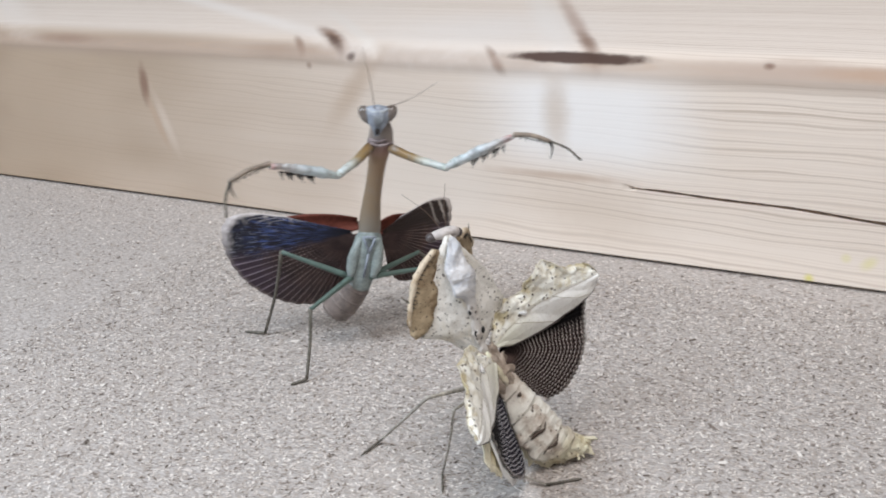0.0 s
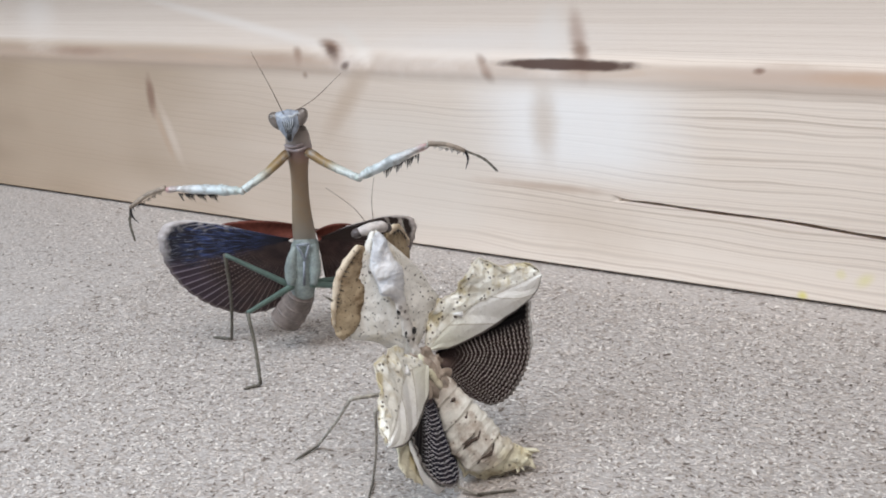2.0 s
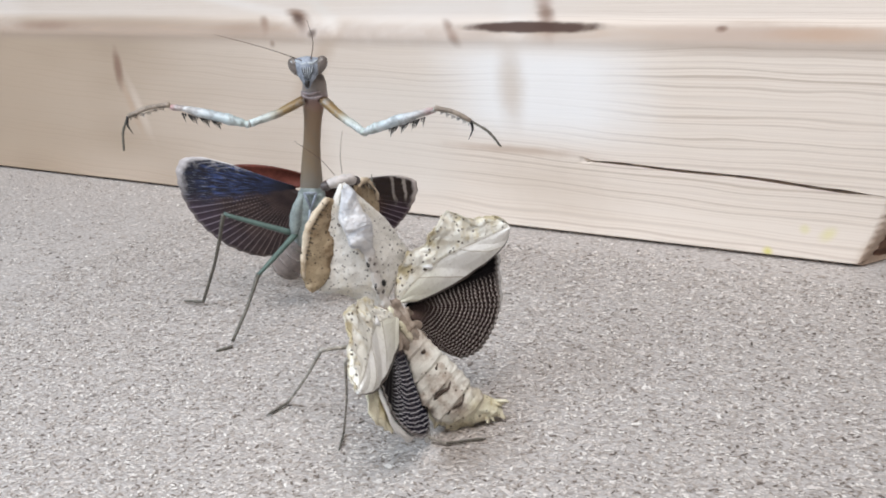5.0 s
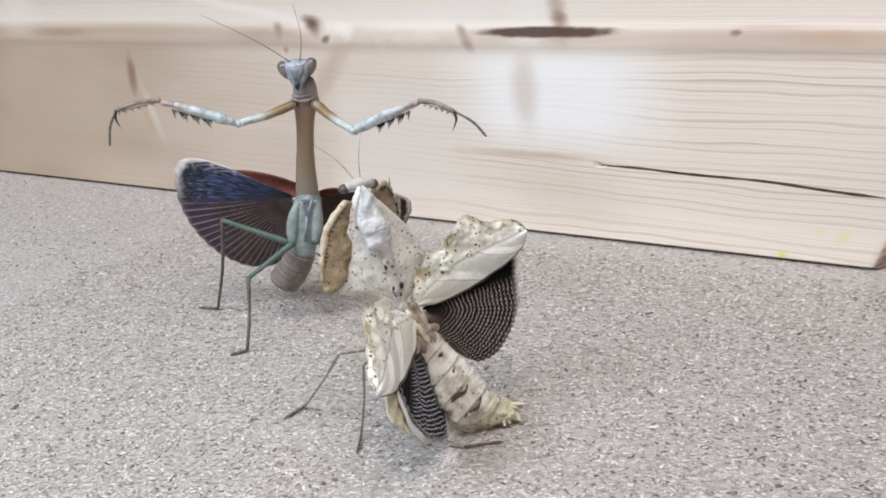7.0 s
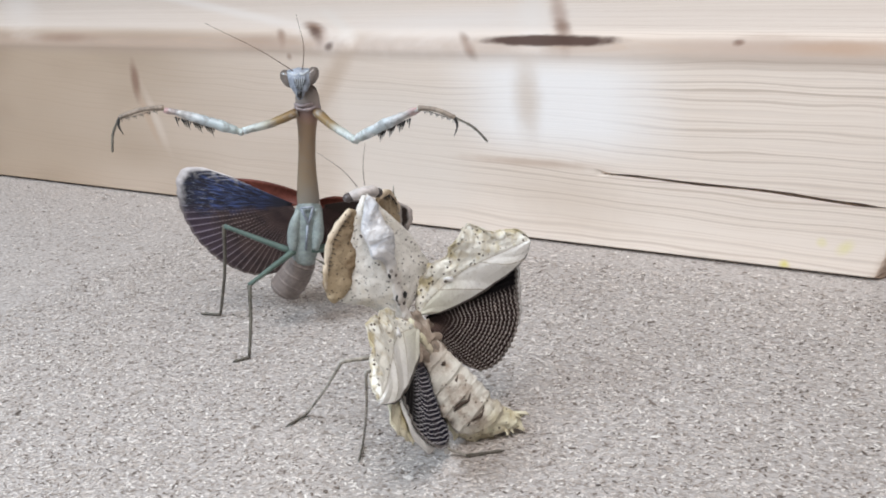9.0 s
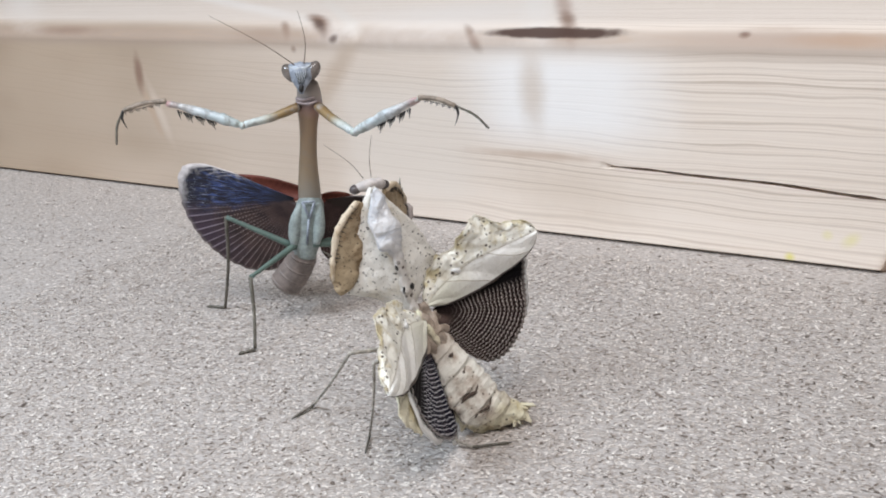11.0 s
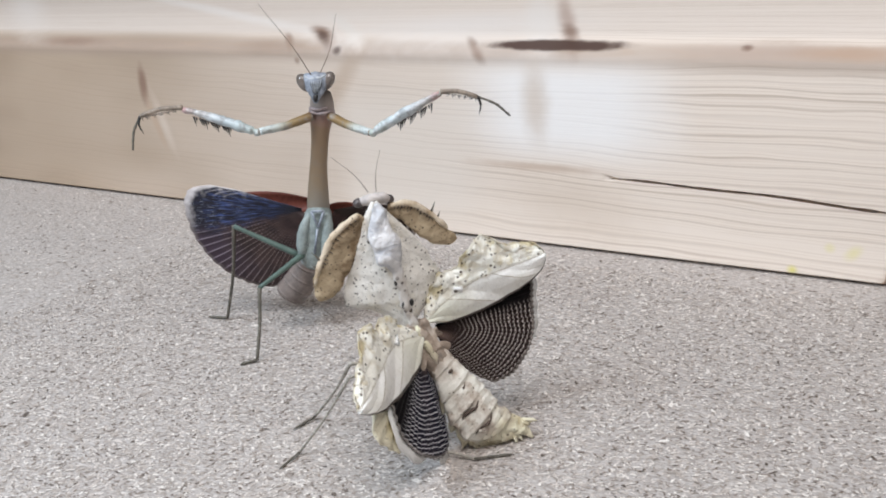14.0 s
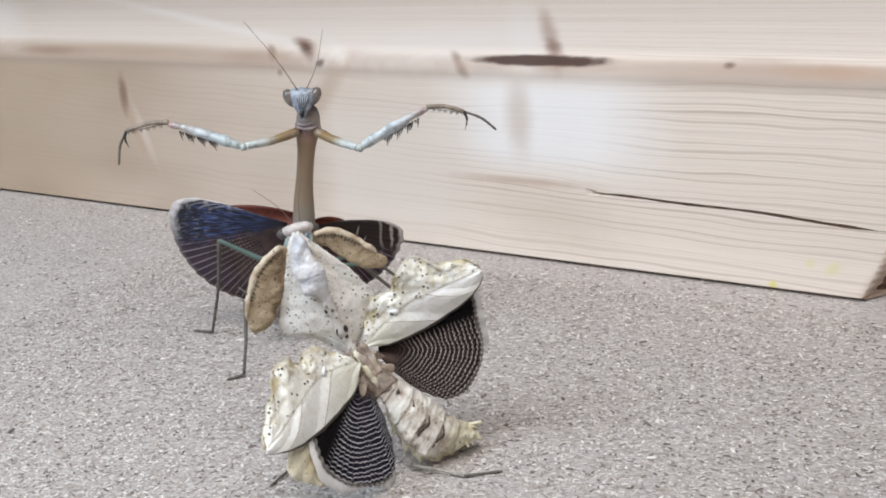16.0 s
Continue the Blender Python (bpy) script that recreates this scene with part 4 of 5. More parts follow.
def spines(name, parent, a, b, out, n, size, r, label=""):
    """A row of spines on the line a to b that stand out along 'out', each a part of the limb."""
    for i in range(n):
        s = (i + 0.5) / n
        c = a.lerp(b, s)
        k = size * (0.45 + 0.55 * ((i * 7) % 4) / 3) * (1.35 if i == n - 3 else 1.0)
        part(name, cone(bmesh.new(), c, c + (out * k + (a - b).normalized() * k * (0.1 + 0.5 * ((i * 5) % 4) / 3)) * CM, r), M_BLACK, parent, label)


def rear_mantis():
    root = new("praying_mantis")
    tagged(root, "upright praying mantis, pale blue arms spread, dark violet wings open", "mantis")
    side = (0, 1, 0)
    # trunk
    part("prothorax", tube(bmesh.new(), curve([V(0.02, -0.06, 2.30), V(0.06, -0.1, 2.9), V(0.13, -0.16, 3.5), V(0.18, -0.2, 3.9), V(0.22, -0.2, 4.2), V(0.21, -0.2, 4.52)], 44),
                           [(0, 0.20), (0.06, 0.20), (0.13, 0.185), (0.2, 0.168), (0.3, 0.15), (0.4, 0.15), (0.5, 0.16), (0.6, 0.185), (0.68, 0.225), (0.73, 0.235), (0.77, 0.215), (0.85, 0.205), (0.93, 0.175), (1, 0.07)], 18, 0.72, side), M_NECK, root, "olive-brown prothorax, pinkish at the neck")
    part("thorax", tube(bmesh.new(), curve([V(0.02, -0.06, 2.40), V(0.01, -0.1, 2.2), V(-0.06, -0.12, 1.9), V(-0.13, -0.14, 1.55), V(-0.18, -0.14, 1.3)], 18),
                        [(0, 0.17), (0.15, 0.24), (0.4, 0.27), (0.7, 0.26), (1, 0.2)], 14, 0.8, side), M_THORAX, root, "pale blue-green thorax")
    plate = bmesh.new()
    for a, b in ((V(-0.09, -0.33, 2.36), V(0.02, -0.36, 2.08)), (V(0.13, -0.33, 2.36), V(0.02, -0.36, 2.08)), (V(-0.09, -0.33, 2.36), V(0.13, -0.33, 2.36)), (V(0.0, -0.36, 2.05), V(-0.08, -0.36, 1.6))):
        tube(plate, [a, a.lerp(b, 0.5), b], [(0, 0.022), (1, 0.022)], 6)
    part("sternal_plate", plate, M_FACE, root, "pale triangular ridges on the chest")
    ab = part("abdomen", tube(bmesh.new(), curve([V(-0.13, -0.1, 1.5), V(-0.24, -0.08, 1.25), V(-0.4, -0.03, 1.0), V(-0.58, 0.02, 0.78), V(-0.64, 0.04, 0.70)], 22),
                              [(0, 0.2), (0.2, 0.255), (0.55, 0.29), (0.8, 0.285), (0.92, 0.25), (0.97, 0.19), (1, 0.08)], 16, 0.85, side), M_ABD, root, "grey-brown rounded abdomen")
    for x in (-1, 1):
        line = curve([V(0.02 + 0.16 * x, -0.22, 2.3), V(-0.05 + 0.22 * x, -0.3, 1.95), V(-0.12 + 0.2 * x, -0.32, 1.58)], 14)
        part("leg_coxa", roughen(tube(bmesh.new(), line, [(0, 0.05), (0.3, 0.10), (0.7, 0.105), (1, 0.06)], 12, 0.8, side), 0.015, 7, x + 4), M_THORAX, root, "pale blue-green hip joint")
    for s, r in ((0.22, 0.258), (0.40, 0.276), (0.58, 0.290), (0.76, 0.287)):
        line = curve([V(-0.13, -0.1, 1.5), V(-0.24, -0.08, 1.25), V(-0.4, -0.03, 1.0), V(-0.58, 0.02, 0.78), V(-0.64, 0.04, 0.70)], 101)
        k = int(s * 100)
        part("segment_rim", tube(bmesh.new(), line[k - 2:k + 3], [(0, r), (0.5, r + 0.012), (1, r)], 16, 0.86, side), M_ABD, ab)
    # head
    head = bmesh.new()
    tube(head, curve([V(0.155, -0.33, 4.755), V(0.155, -0.38, 4.70), V(0.15, -0.44, 4.60), V(0.145, -0.49, 4.47), V(0.14, -0.5, 4.37), V(0.14, -0.5, 4.29)], 20),
         [(0, 0.12), (0.12, 0.25), (0.3, 0.245), (0.5, 0.17), (0.75, 0.085), (1, 0.04)], 16, 0.5, side)
    head = part("head", roughen(head, 0.015, 9, 3), M_FACE, root, "blue-grey triangular head with dark face stripes")
    for x, z, lean in ((-0.035, 4.625, -36), (0.345, 4.64, 36)):
        eye = ball(bmesh.new(), V(0, 0, 0), 0.128, (0.92, 0.95, 1.4), 20)
        bmesh.ops.transform(eye, matrix=Matrix.Translation(V(x, -0.37, z)) @ pose(0, 0, 0, 0, lean, 0), verts=eye.verts[:])
        part("eye", eye, M_EYE, head, "dark grey oval compound eye")
    part("brow", tube(bmesh.new(), curve([V(-0.03, -0.45, 4.745), V(0.08, -0.48, 4.70), V(0.155, -0.49, 4.725), V(0.23, -0.48, 4.705), V(0.33, -0.45, 4.755)], 18), [(0, 0.015), (0.3, 0.035), (0.5, 0.022), (0.7, 0.035), (1, 0.015)], 9), M_BROW, head, "pale blue brow between the eyes")
    part("mouthparts", tube(bmesh.new(), curve([V(0.15, -0.54, 4.43), V(0.14, -0.56, 4.37), V(0.14, -0.53, 4.32)], 8), [(0, 0.04), (0.5, 0.048), (1, 0.02)], 9), M_BLACK, head, "dark mouthparts")
    for i in range(5):
        x = 0.08 + 0.042 * i
        stripe = tube(bmesh.new(), [V(x, -0.50, 4.70), V(0.16 + (x - 0.16) * 0.8, -0.555, 4.6), V(0.15 + (x - 0.16) * 0.4, -0.575, 4.48)], [(0, 0.004), (0.5, 0.008), (1, 0.004)], 5)
        part("face_ridge", stripe, M_BROW, head, "pale ridge down the face")
    for i in range(6):
        x = 0.06 + 0.042 * i
        stripe = tube(bmesh.new(), [V(x, -0.49, 4.69), V(0.16 + (x - 0.16) * 0.8, -0.552, 4.6), V(0.15 + (x - 0.16) * 0.4, -0.572, 4.46)], [(0, 0.003), (0.5, 0.007), (1, 0.004)], 5)
        part("face_stripe", stripe, M_BLACK, head, "dark stripe down the face")
    for a, b in ((V(0.0, -0.36, 4.20), V(0.32, -0.37, 4.19)), (V(0.02, -0.37, 4.13), V(0.36, -0.37, 4.12))):
        fold = tube(bmesh.new(), curve([a, a.lerp(b, 0.5) + V(0, -0.06, -0.03), b], 14), [(0, 0.015), (0.5, 0.035), (1, 0.015)], 8)
        part("neck_fold", roughen(fold, 0.02, 9, 3), M_COLLAR, root, "pinkish-grey fold of the neck")
    feelers = []
    for a, m, b in ((V(0.10, -0.45, 4.74), V(-0.45, -0.62, 5.18), V(-1.22, -0.85, 5.68)), (V(0.22, -0.45, 4.75), V(0.27, -0.62, 5.2), V(0.20, -0.9, 5.72))):
        feelers.append((part("antenna", tube(bmesh.new(), curve([a, m, b], 22), [(0, 0.012), (0.1, 0.0075), (1, 0.003)], 6), M_ANT, root, "thin dark feeler"), a))
        about(*feelers[-1])
    # fore legs
    arms = []
    for sx, sh, el, wr, kn, ti in ((-1, V(0.03, -0.33, 4.04), V(-0.87, -0.7, 3.86), V(-2.09, -0.8, 4.33), V(-2.80, -0.9, 4.27), V(-2.97, -1.0, 3.72)),
                                   (1, V(0.37, -0.33, 4.02), V(1.0, -1.05, 3.65), V(2.10, -1.65, 4.14), V(2.65, -1.85, 3.99), V(3.12, -2.0, 3.58))):
        coxa = part("foreleg_coxa", roughen(tube(bmesh.new(), curve([sh, sh.lerp(el, 0.5) + V(0, 0, -0.03), el], 16), [(0, 0.105), (0.3, 0.095), (0.7, 0.085), (1, 0.075)], 12, 0.8), 0.012, 7, 2), M_COXA, root, "ochre upper foreleg fading to pale blue")
        fem = part("foreleg_femur", roughen(tube(bmesh.new(), curve([el + V(-0.02 * sx, 0, -0.03), el.lerp(wr, 0.18) + V(0, 0, -0.01), el.lerp(wr, 0.55) + V(0, 0, 0.01), wr], 36),
                                         [(0, 0.06), (0.06, 0.105), (0.14, 0.075), (0.22, 0.105), (0.4, 0.125), (0.55, 0.118), (0.7, 0.115), (0.86, 0.07), (0.94, 0.09), (1, 0.06)], 12, 0.7), 0.02, 8, 5), M_FEMUR, root, "pale blue femur with dark spines")
        down = V(0, -0.2, -1).normalized()
        spines("spine", fem, el.lerp(wr, 0.36) + V(0, 0, -0.08), el.lerp(wr, 0.88) + V(0, 0, -0.07), down, 14, 0.15, 0.021, "dark spine")
        tib = part("foreleg_tibia", tube(bmesh.new(), curve([wr + V(0, 0, 0.03), wr.lerp(kn, 0.5) + V(0, 0, 0.06), kn], 12), [(0, 0.05), (0.2, 0.038), (0.8, 0.04), (1, 0.035)], 8), M_TIBIA, root, "grey serrated tibia")
        spines("comb_tooth", tib, wr.lerp(kn, 0.12) + V(0, 0, 0.02), wr.lerp(kn, 0.98) + V(0, 0, -0.02), down, 22, 0.075, 0.010)
        part("claw", tube(bmesh.new(), curve([kn, kn + V(0.02 * sx, -0.05, -0.13), kn + V(-0.05 * sx, -0.08, -0.29)], 10), [(0, 0.028), (0.5, 0.02), (1, 0.003)], 7), M_BLACK, tib, "black hooked claw")
        tar = curve([kn, kn.lerp(ti, 0.5) + V(0.04 * sx, 0, 0.03), ti], 24)
        tarsus = part("foreleg_tarsus", tube(bmesh.new(), tar, [(0, 0.022), (0.3, 0.018), (0.33, 0.028), (0.5, 0.018), (0.53, 0.027), (0.68, 0.017), (0.71, 0.026), (0.85, 0.016), (0.88, 0.024), (1, 0.015)], 7), M_SHANK, root, "thin jointed dark tarsus")
        about(coxa, sh)
        for ob in (fem, tib, tarsus):
            about(ob, el)
        arms.append((sx, sh, el, coxa, (fem, tib, tarsus)))
    # wings, on their hinges
    left = [(a, r * 1.05) for a, r in ((100, 0.95), (110, 1.30), (120, 1.58), (132, 1.84), (148, 2.07), (162, 2.22), (176, 2.31), (187, 2.33), (193, 2.31), (197, 2.22), (200, 2.08), (203, 1.8), (205, 1.3))]
    wings = []
    hl, hr = V(-0.2, 0.12, 2.3), V(0.22, 0.12, 2.26)
    w = part("hind_wing", fan((0, 0, 0), (0.985, -0.17, 0), (0, 0.12, -0.99), (0.17, 0.98, 0.1), left, 205, 100, 0.012, 17, 0.035, 0.05), M_BLUE, root, "blue-black hind wing with a pale barred tip", at=hl)
    wings.append((w, hl, -1))
    rt = ((4, 0.6), (8, 1.2), (12, 1.66), (16, 1.95), (21, 2.04), (28, 2.02), (36, 1.96), (46, 1.86), (56, 1.76), (67, 1.60), (80, 1.4), (92, 1.15), (100, 0.87))
    w = part("hind_wing", fan((0, 0, 0), (0.88, 0.47, 0), (0, 0.12, -0.99), (-0.47, 0.87, 0.1), rt, 4, 100, 0.012, 17, 0.035, 0.05), M_DUSK, root, "dark brown hind wing with pale bars at its tip", at=hr)
    wings.append((w, hr, 1))

    def tegmen(ax, rise, wide, span):
        def at(u, v):
            x = span * u
            half = wide * math.sin(math.pi * min(1.0, u * 0.86 + 0.10)) ** 0.7
            return (Vector(ax) * x + Vector((0, 0.12, 1)) * (half * (2 * v - 1) + rise * u) + Vector((0, 0.05 * math.cos(3 * (v - 0.5)), 0))) * CM
        return sheet(at, 26, 8, 0.014)

    for ax, rise, wide, span, h in (((-0.98, 0.12, 0), 0.32, 0.25, 1.95, V(-0.16, 0.46, 2.32)), ((0.86, 0.5, 0), -0.38, 0.23, 1.0, V(0.18, 0.34, 2.20))):
        w = part("fore_wing", tegmen(ax, rise, wide, span), M_RED, root, "russet leathery fore wing", at=h)
        wings.append((w, h, -1 if ax[0] < 0 else 1))
    # walking legs
    legs = []
    spec = (("left_hind", V(-0.38, -0.1, 1.52), V(-1.54, 0.0, 2.01), (-10.519, -6.147), (-10.952, -6.223)),
            ("left_mid", V(-0.3, -0.3, 1.58), V(-1.06, -0.92, 1.21), (-8.592, -7.442), (-8.758, -7.688)),
            ("right_hind", V(0.05, -0.1, 1.52), V(0.95, 0.6, 1.45), (-7.25, -3.45), (-6.95, -3.25)),
            ("right_mid", V(0.02, -0.3, 1.58), V(0.92, 0.1, 1.36), (-7.4, -3.8), (-7.12, -3.7)))
    ref = row_pose([0, -8.332, -5.706, 0.003, 0, 0, 34.42])
    for _, hip, knee, ank, toe in spec:
        legs.append(make_leg(root, ref, hip, knee, V(*ank, 0.035), V(*toe, 0.02), (M_GREEN, M_SHANK, M_SHANK), 0.048))
    return root, wings, legs, arms, feelers


def make_leg(root, ref, hip, knee, ankle, toe, mats, r):
    """Femur, tibia and tarsus under a root; the foot's places are in the world."""
    low = ref.inverted() @ ankle
    l1, l2 = (knee - hip).length / CM, (low - knee).length / CM
    fem = bone("leg_femur", l1, [(0, r * 1.25), (0.15, r * 1.2), (0.7, r * 0.9), (0.95, r * 0.75), (1, r * 0.9)], mats[0], root)
    tib = bone("leg_tibia", l2, [(0, r * 0.85), (0.06, r * 0.75), (0.5, r * 0.62), (0.93, r * 0.62), (0.97, r * 0.95), (1, r * 0.6)], mats[1], root, bend=0.02)
    l3 = (toe - ankle).length / CM
    tar = bone("leg_tarsus", l3, [(0, r * 0.6), (0.3, r * 0.5), (0.33, r * 0.7), (0.6, r * 0.45), (0.63, r * 0.65), (0.9, r * 0.45), (1, r * 0.2)], mats[2], root)
    pole = knee - (hip + low) / 2
    return dict(hip=hip, pole=pole, l1=l1 * CM, l2=l2 * CM, parts=(fem, tib, tar), feet=[(0, ankle, toe), (16, ankle, toe)])


def leg_rows(leg, rows):
    """Poses of a leg's parts in the root's space, with the foot held at its place in the world."""
    out = ([], [], [])
    for row in rows:
        t = row[0]
        inv = row_pose(row).inverted()
        k = max(0, min(len(leg["feet"]) - 2, sum(f[0] <= t for f in leg["feet"]) - 1))
        fa, fb = leg["feet"][k], leg["feet"][k + 1]
        s = min(1.0, max(0.0, (t - fa[0]) / max(1e-6, fb[0] - fa[0])))
        ank, toe = inv @ fa[1].lerp(fb[1], s), inv @ fa[2].lerp(fb[2], s)
        d = ank - leg["hip"]
        L = min(d.length, (leg["l1"] + leg["l2"]) * 0.999)
        e = d.normalized()
        x = (L * L + leg["l1"] ** 2 - leg["l2"] ** 2) / (2 * L)
        h = math.sqrt(max(1e-10, leg["l1"] ** 2 - x * x))
        side = (leg["pole"] - e * leg["pole"].dot(e)).normalized()
        knee = leg["hip"] + e * x + side * h
        ank2 = knee + (leg["hip"] + e * L - knee)
        out[0].append((t, aim(leg["hip"], knee)))
        out[1].append((t, aim(knee, ank2)))
        out[2].append((t, aim(ank2, toe + (ank2 - ank))))
    return out


# ---- the dead-leaf mantis ----
# Its own space: x to its right, y ahead of it, z up; it shows its back.
L_ROOT, L_TIP, L_FRONT, L_OUT = Vector((-0.046, -0.188, 1.611)), Vector((-0.5706, -0.8211, -0.0158)), Vector((-0.3442, 0.2217, 0.9123)), Vector((0.7456, -0.526, 0.4091))
F_HINGE, F_DOWN, F_SIDE, F_OUT = Vector((0.099, -0.149, 1.549)), Vector((0.3053, -0.1786, -0.9354)), Vector((-0.505, -0.8631, 0)), Vector((0.8074, -0.4723, 0.3537))


def leaf(origin, along, front, out, length, rear_edge, vein, front_edge, camber):
    """A leaf-like fore wing. The edges and the vein are tables over the length; v = 0 rear rim, 0.57 vein, 1 crinkled front."""

    def at(u, v):
        s = length * u
        lo, mid, hi = lerp(rear_edge, s), lerp(vein, s), lerp(front_edge, s)
        w = lo + (mid - lo) * v / 0.57 if v < 0.57 else mid + (hi - mid) * (v - 0.57) / 0.43
        crinkle = max(0.0, (v - 0.58) / 0.42)
        w += 0.022 * crinkle * (math.sin(u * 34 + v * 5) + 1.3 * noise.noise(Vector((u * 24, v * 3, 4))))
        f = ((u + v * 0.57) * 2.7 + 0.25) % 1.0
        fold = f / 0.72 if f < 0.72 else (1 - f) / 0.28
        n = camber * (0.25 - (v - 0.5) ** 2) * 4 + 0.034 * fold * max(0.0, min(1.0, (0.62 - v) / 0.15))
        n += 0.07 * crinkle * (0.5 * math.sin(u * 23 + v * 9) + noise.noise(Vector((u * 13, v * 7, length))) + 0.6 * noise.noise(Vector((u * 31, v * 17, length))))
        n -= 0.12 * max(0.0, 0.25 - v) + 0.16 * max(0.0, u - 0.85) ** 1.5 * 4 * 0.25
        n += 0.02 * math.sin(u * 9 + v * 3)
        return (origin + along * s + front * w + out * n) * CM

    return at


def front_mantis():
    root = new("dead_leaf_mantis")
    tagged(root, "cream and tan dead-leaf mantis with leaf-shaped wings raised", "mantis")
    out = Vector((0, -1, 0))
    # shield: left and right edge and middle line over the height
    left = ((1.64, -0.05), (1.77, -0.14), (1.85, -0.24), (1.97, -0.37), (2.06, -0.50), (2.11, -0.62), (2.155, -0.80), (2.20, -0.87), (2.36, -0.885), (2.6, -0.80), (2.85, -0.69), (3.1, -0.60), (3.42, -0.50), (3.55, -0.42), (3.62, -0.37))
    right = ((1.64, 0.08), (1.82, 0.10), (1.95, 0.19), (2.04, 0.27), (2.17, 0.40), (2.28, 0.48), (2.38, 0.515), (2.5, 0.48), (2.7, 0.37), (2.96, 0.23), (3.2, 0.03), (3.42, -0.17), (3.55, -0.28), (3.62, -0.33))
    middle = ((1.64, 0.03), (2.15, -0.06), (2.52, -0.15), (3.0, -0.29), (3.4, -0.34), (3.62, -0.35))
    depth = ((1.64, -0.04), (2.16, -0.03), (2.52, -0.05), (3.0, -0.02), (3.45, 0.07), (3.62, 0.12))

    def shield(u, v):
        z = 1.64 + 1.98 * u
        w = 2 * v - 1
        mid, edge = lerp(middle, z), lerp(left if w < 0 else right, z)
        k = abs(w)
        ragged = 0.03 * noise.noise(Vector((z * 9, 5.0 * (w > 0), 2))) + 0.012 * math.sin(z * 41)
        x = mid + (edge - mid) * k + math.copysign(ragged, w) * k ** 4
        y = lerp(depth, z) + (0.14 - lerp(depth, z)) * k ** 1.2 + 0.03 * math.sin(k * 5 + z * 4) * k
        y += 0.02 * (noise.noise(Vector((z * 5, w * 4, 3))) + 0.6 * noise.noise(Vector((z * 12, w * 9, 7))))
        return V(x, y, z + 0.05 * k * k * noise.noise(Vector((w * 7, z, 1))) * max(0.0, 1 - u * 2))

    shell = part("pronotum_shield", sheet(shield, 60, 48, 0.03), M_SHIELD, root, "broad cream leaf-shaped shield with fine dark freckles")
    line = [V(lerp(middle, z), lerp(depth, z) - 0.035 - 0.03 * (z > 2.75), z) for z in np.linspace(1.68, 3.62, 60)]
    keel = tube(bmesh.new(), line, [(0, 0.05), (0.2, 0.065), (0.45, 0.075), (0.55, 0.10), (0.60, 0.17), (0.65, 0.205), (0.72, 0.205), (0.82, 0.155), (0.92, 0.105), (0.97, 0.07), (1, 0.02)], 22, 0.5, (0, 1, 0))
    part("keel", roughen(keel, 0.05, 5.0, 2), M_KEEL, root, "grey-white raised ridge")
    for x, z in ((-0.195, 2.50), (-0.115, 2.535), (-0.115, 2.14), (0.0, 2.17)):
        part("spot", ball(bmesh.new(), V(x, -0.105, z), 0.042, (0.75, 0.5, 1.3), 10), M_BLACK, shell, "small dark spot")
    # head
    head = part("head", roughen(tube(bmesh.new(), curve([V(-0.52, 0.30, 3.585), V(-0.42, 0.24, 3.62), V(-0.31, 0.22, 3.64), V(-0.2, 0.24, 3.62), V(-0.13, 0.30, 3.575)], 18), [(0, 0.055), (0.25, 0.085), (0.5, 0.08), (0.75, 0.085), (1, 0.06)], 14), 0.012, 9, 2), M_FHEAD, root, "pinkish-grey head seen from behind")
    for x, z in ((-0.535, 3.585), (-0.115, 3.575)):
        part("eye", ball(bmesh.new(), V(x, 0.29, z), 0.075, (1.1, 1, 0.9), 14), M_FEYE, head, "dark conical eye")
    for a, b, c in ((V(-0.38, 0.33, 3.70), V(-0.52, 0.45, 3.93), V(-0.80, 0.6, 4.2)), (V(-0.27, 0.33, 3.70), V(-0.22, 0.45, 3.95), V(-0.10, 0.6, 4.22))):
        part("antenna", tube(bmesh.new(), curve([a, b, c], 14), [(0, 0.006), (1, 0.003)], 5), M_ANT, head, "thin brown feeler")
    # folded fore legs
    foreleg = []
    for pts, radii, side in (((V(-0.55, 0.13, 3.45), V(-0.81, 0.12, 3.13), V(-0.99, 0.11, 2.8), V(-1.12, 0.10, 2.55), V(-1.23, 0.10, 2.34)),
                              [(0, 0.06), (0.12, 0.15), (0.3, 0.215), (0.5, 0.23), (0.72, 0.20), (0.9, 0.145), (0.97, 0.09), (1, 0.03)], -1),
                             ((V(-0.14, 0.24, 3.46), V(0.10, 0.20, 3.38), V(0.34, 0.17, 3.19), V(0.54, 0.15, 3.0), V(0.78, 0.14, 2.88)),
                              [(0, 0.06), (0.12, 0.12), (0.3, 0.165), (0.5, 0.175), (0.7, 0.165), (0.86, 0.12), (0.96, 0.08), (1, 0.03)], 1)):
        body = tube(bmesh.new(), curve(pts, 44), radii, 24, 0.30, (0, 1, 0))
        fem = part("foreleg_femur", roughen(body, 0.035, 4.5, 9 + side), M_TAN, root, "tan flattened foreleg with brown mottling")
        axis = (pts[-1] - pts[0]).normalized()
        off = Vector((axis.z, 0, -axis.x)) * (-1 if (axis.z * side) > 0 else 1) * side
        off = off if off.x * side > 0 else -off
        rim = [p + off * CM * lerp(radii, i / 10) * 0.92 - V(0, 0.035, 0) for i, p in enumerate(curve(pts, 11))]
        tib = part("foreleg_tibia", roughen(tube(bmesh.new(), curve(rim[:9], 30), [(0, 0.035), (0.2, 0.05), (0.5, 0.05), (0.85, 0.04), (1, 0.02)], 9), 0.02, 9, 4), M_PALE, root, "pale folded tibia along the outer edge")
        inner = curve(rim[:9], 60)
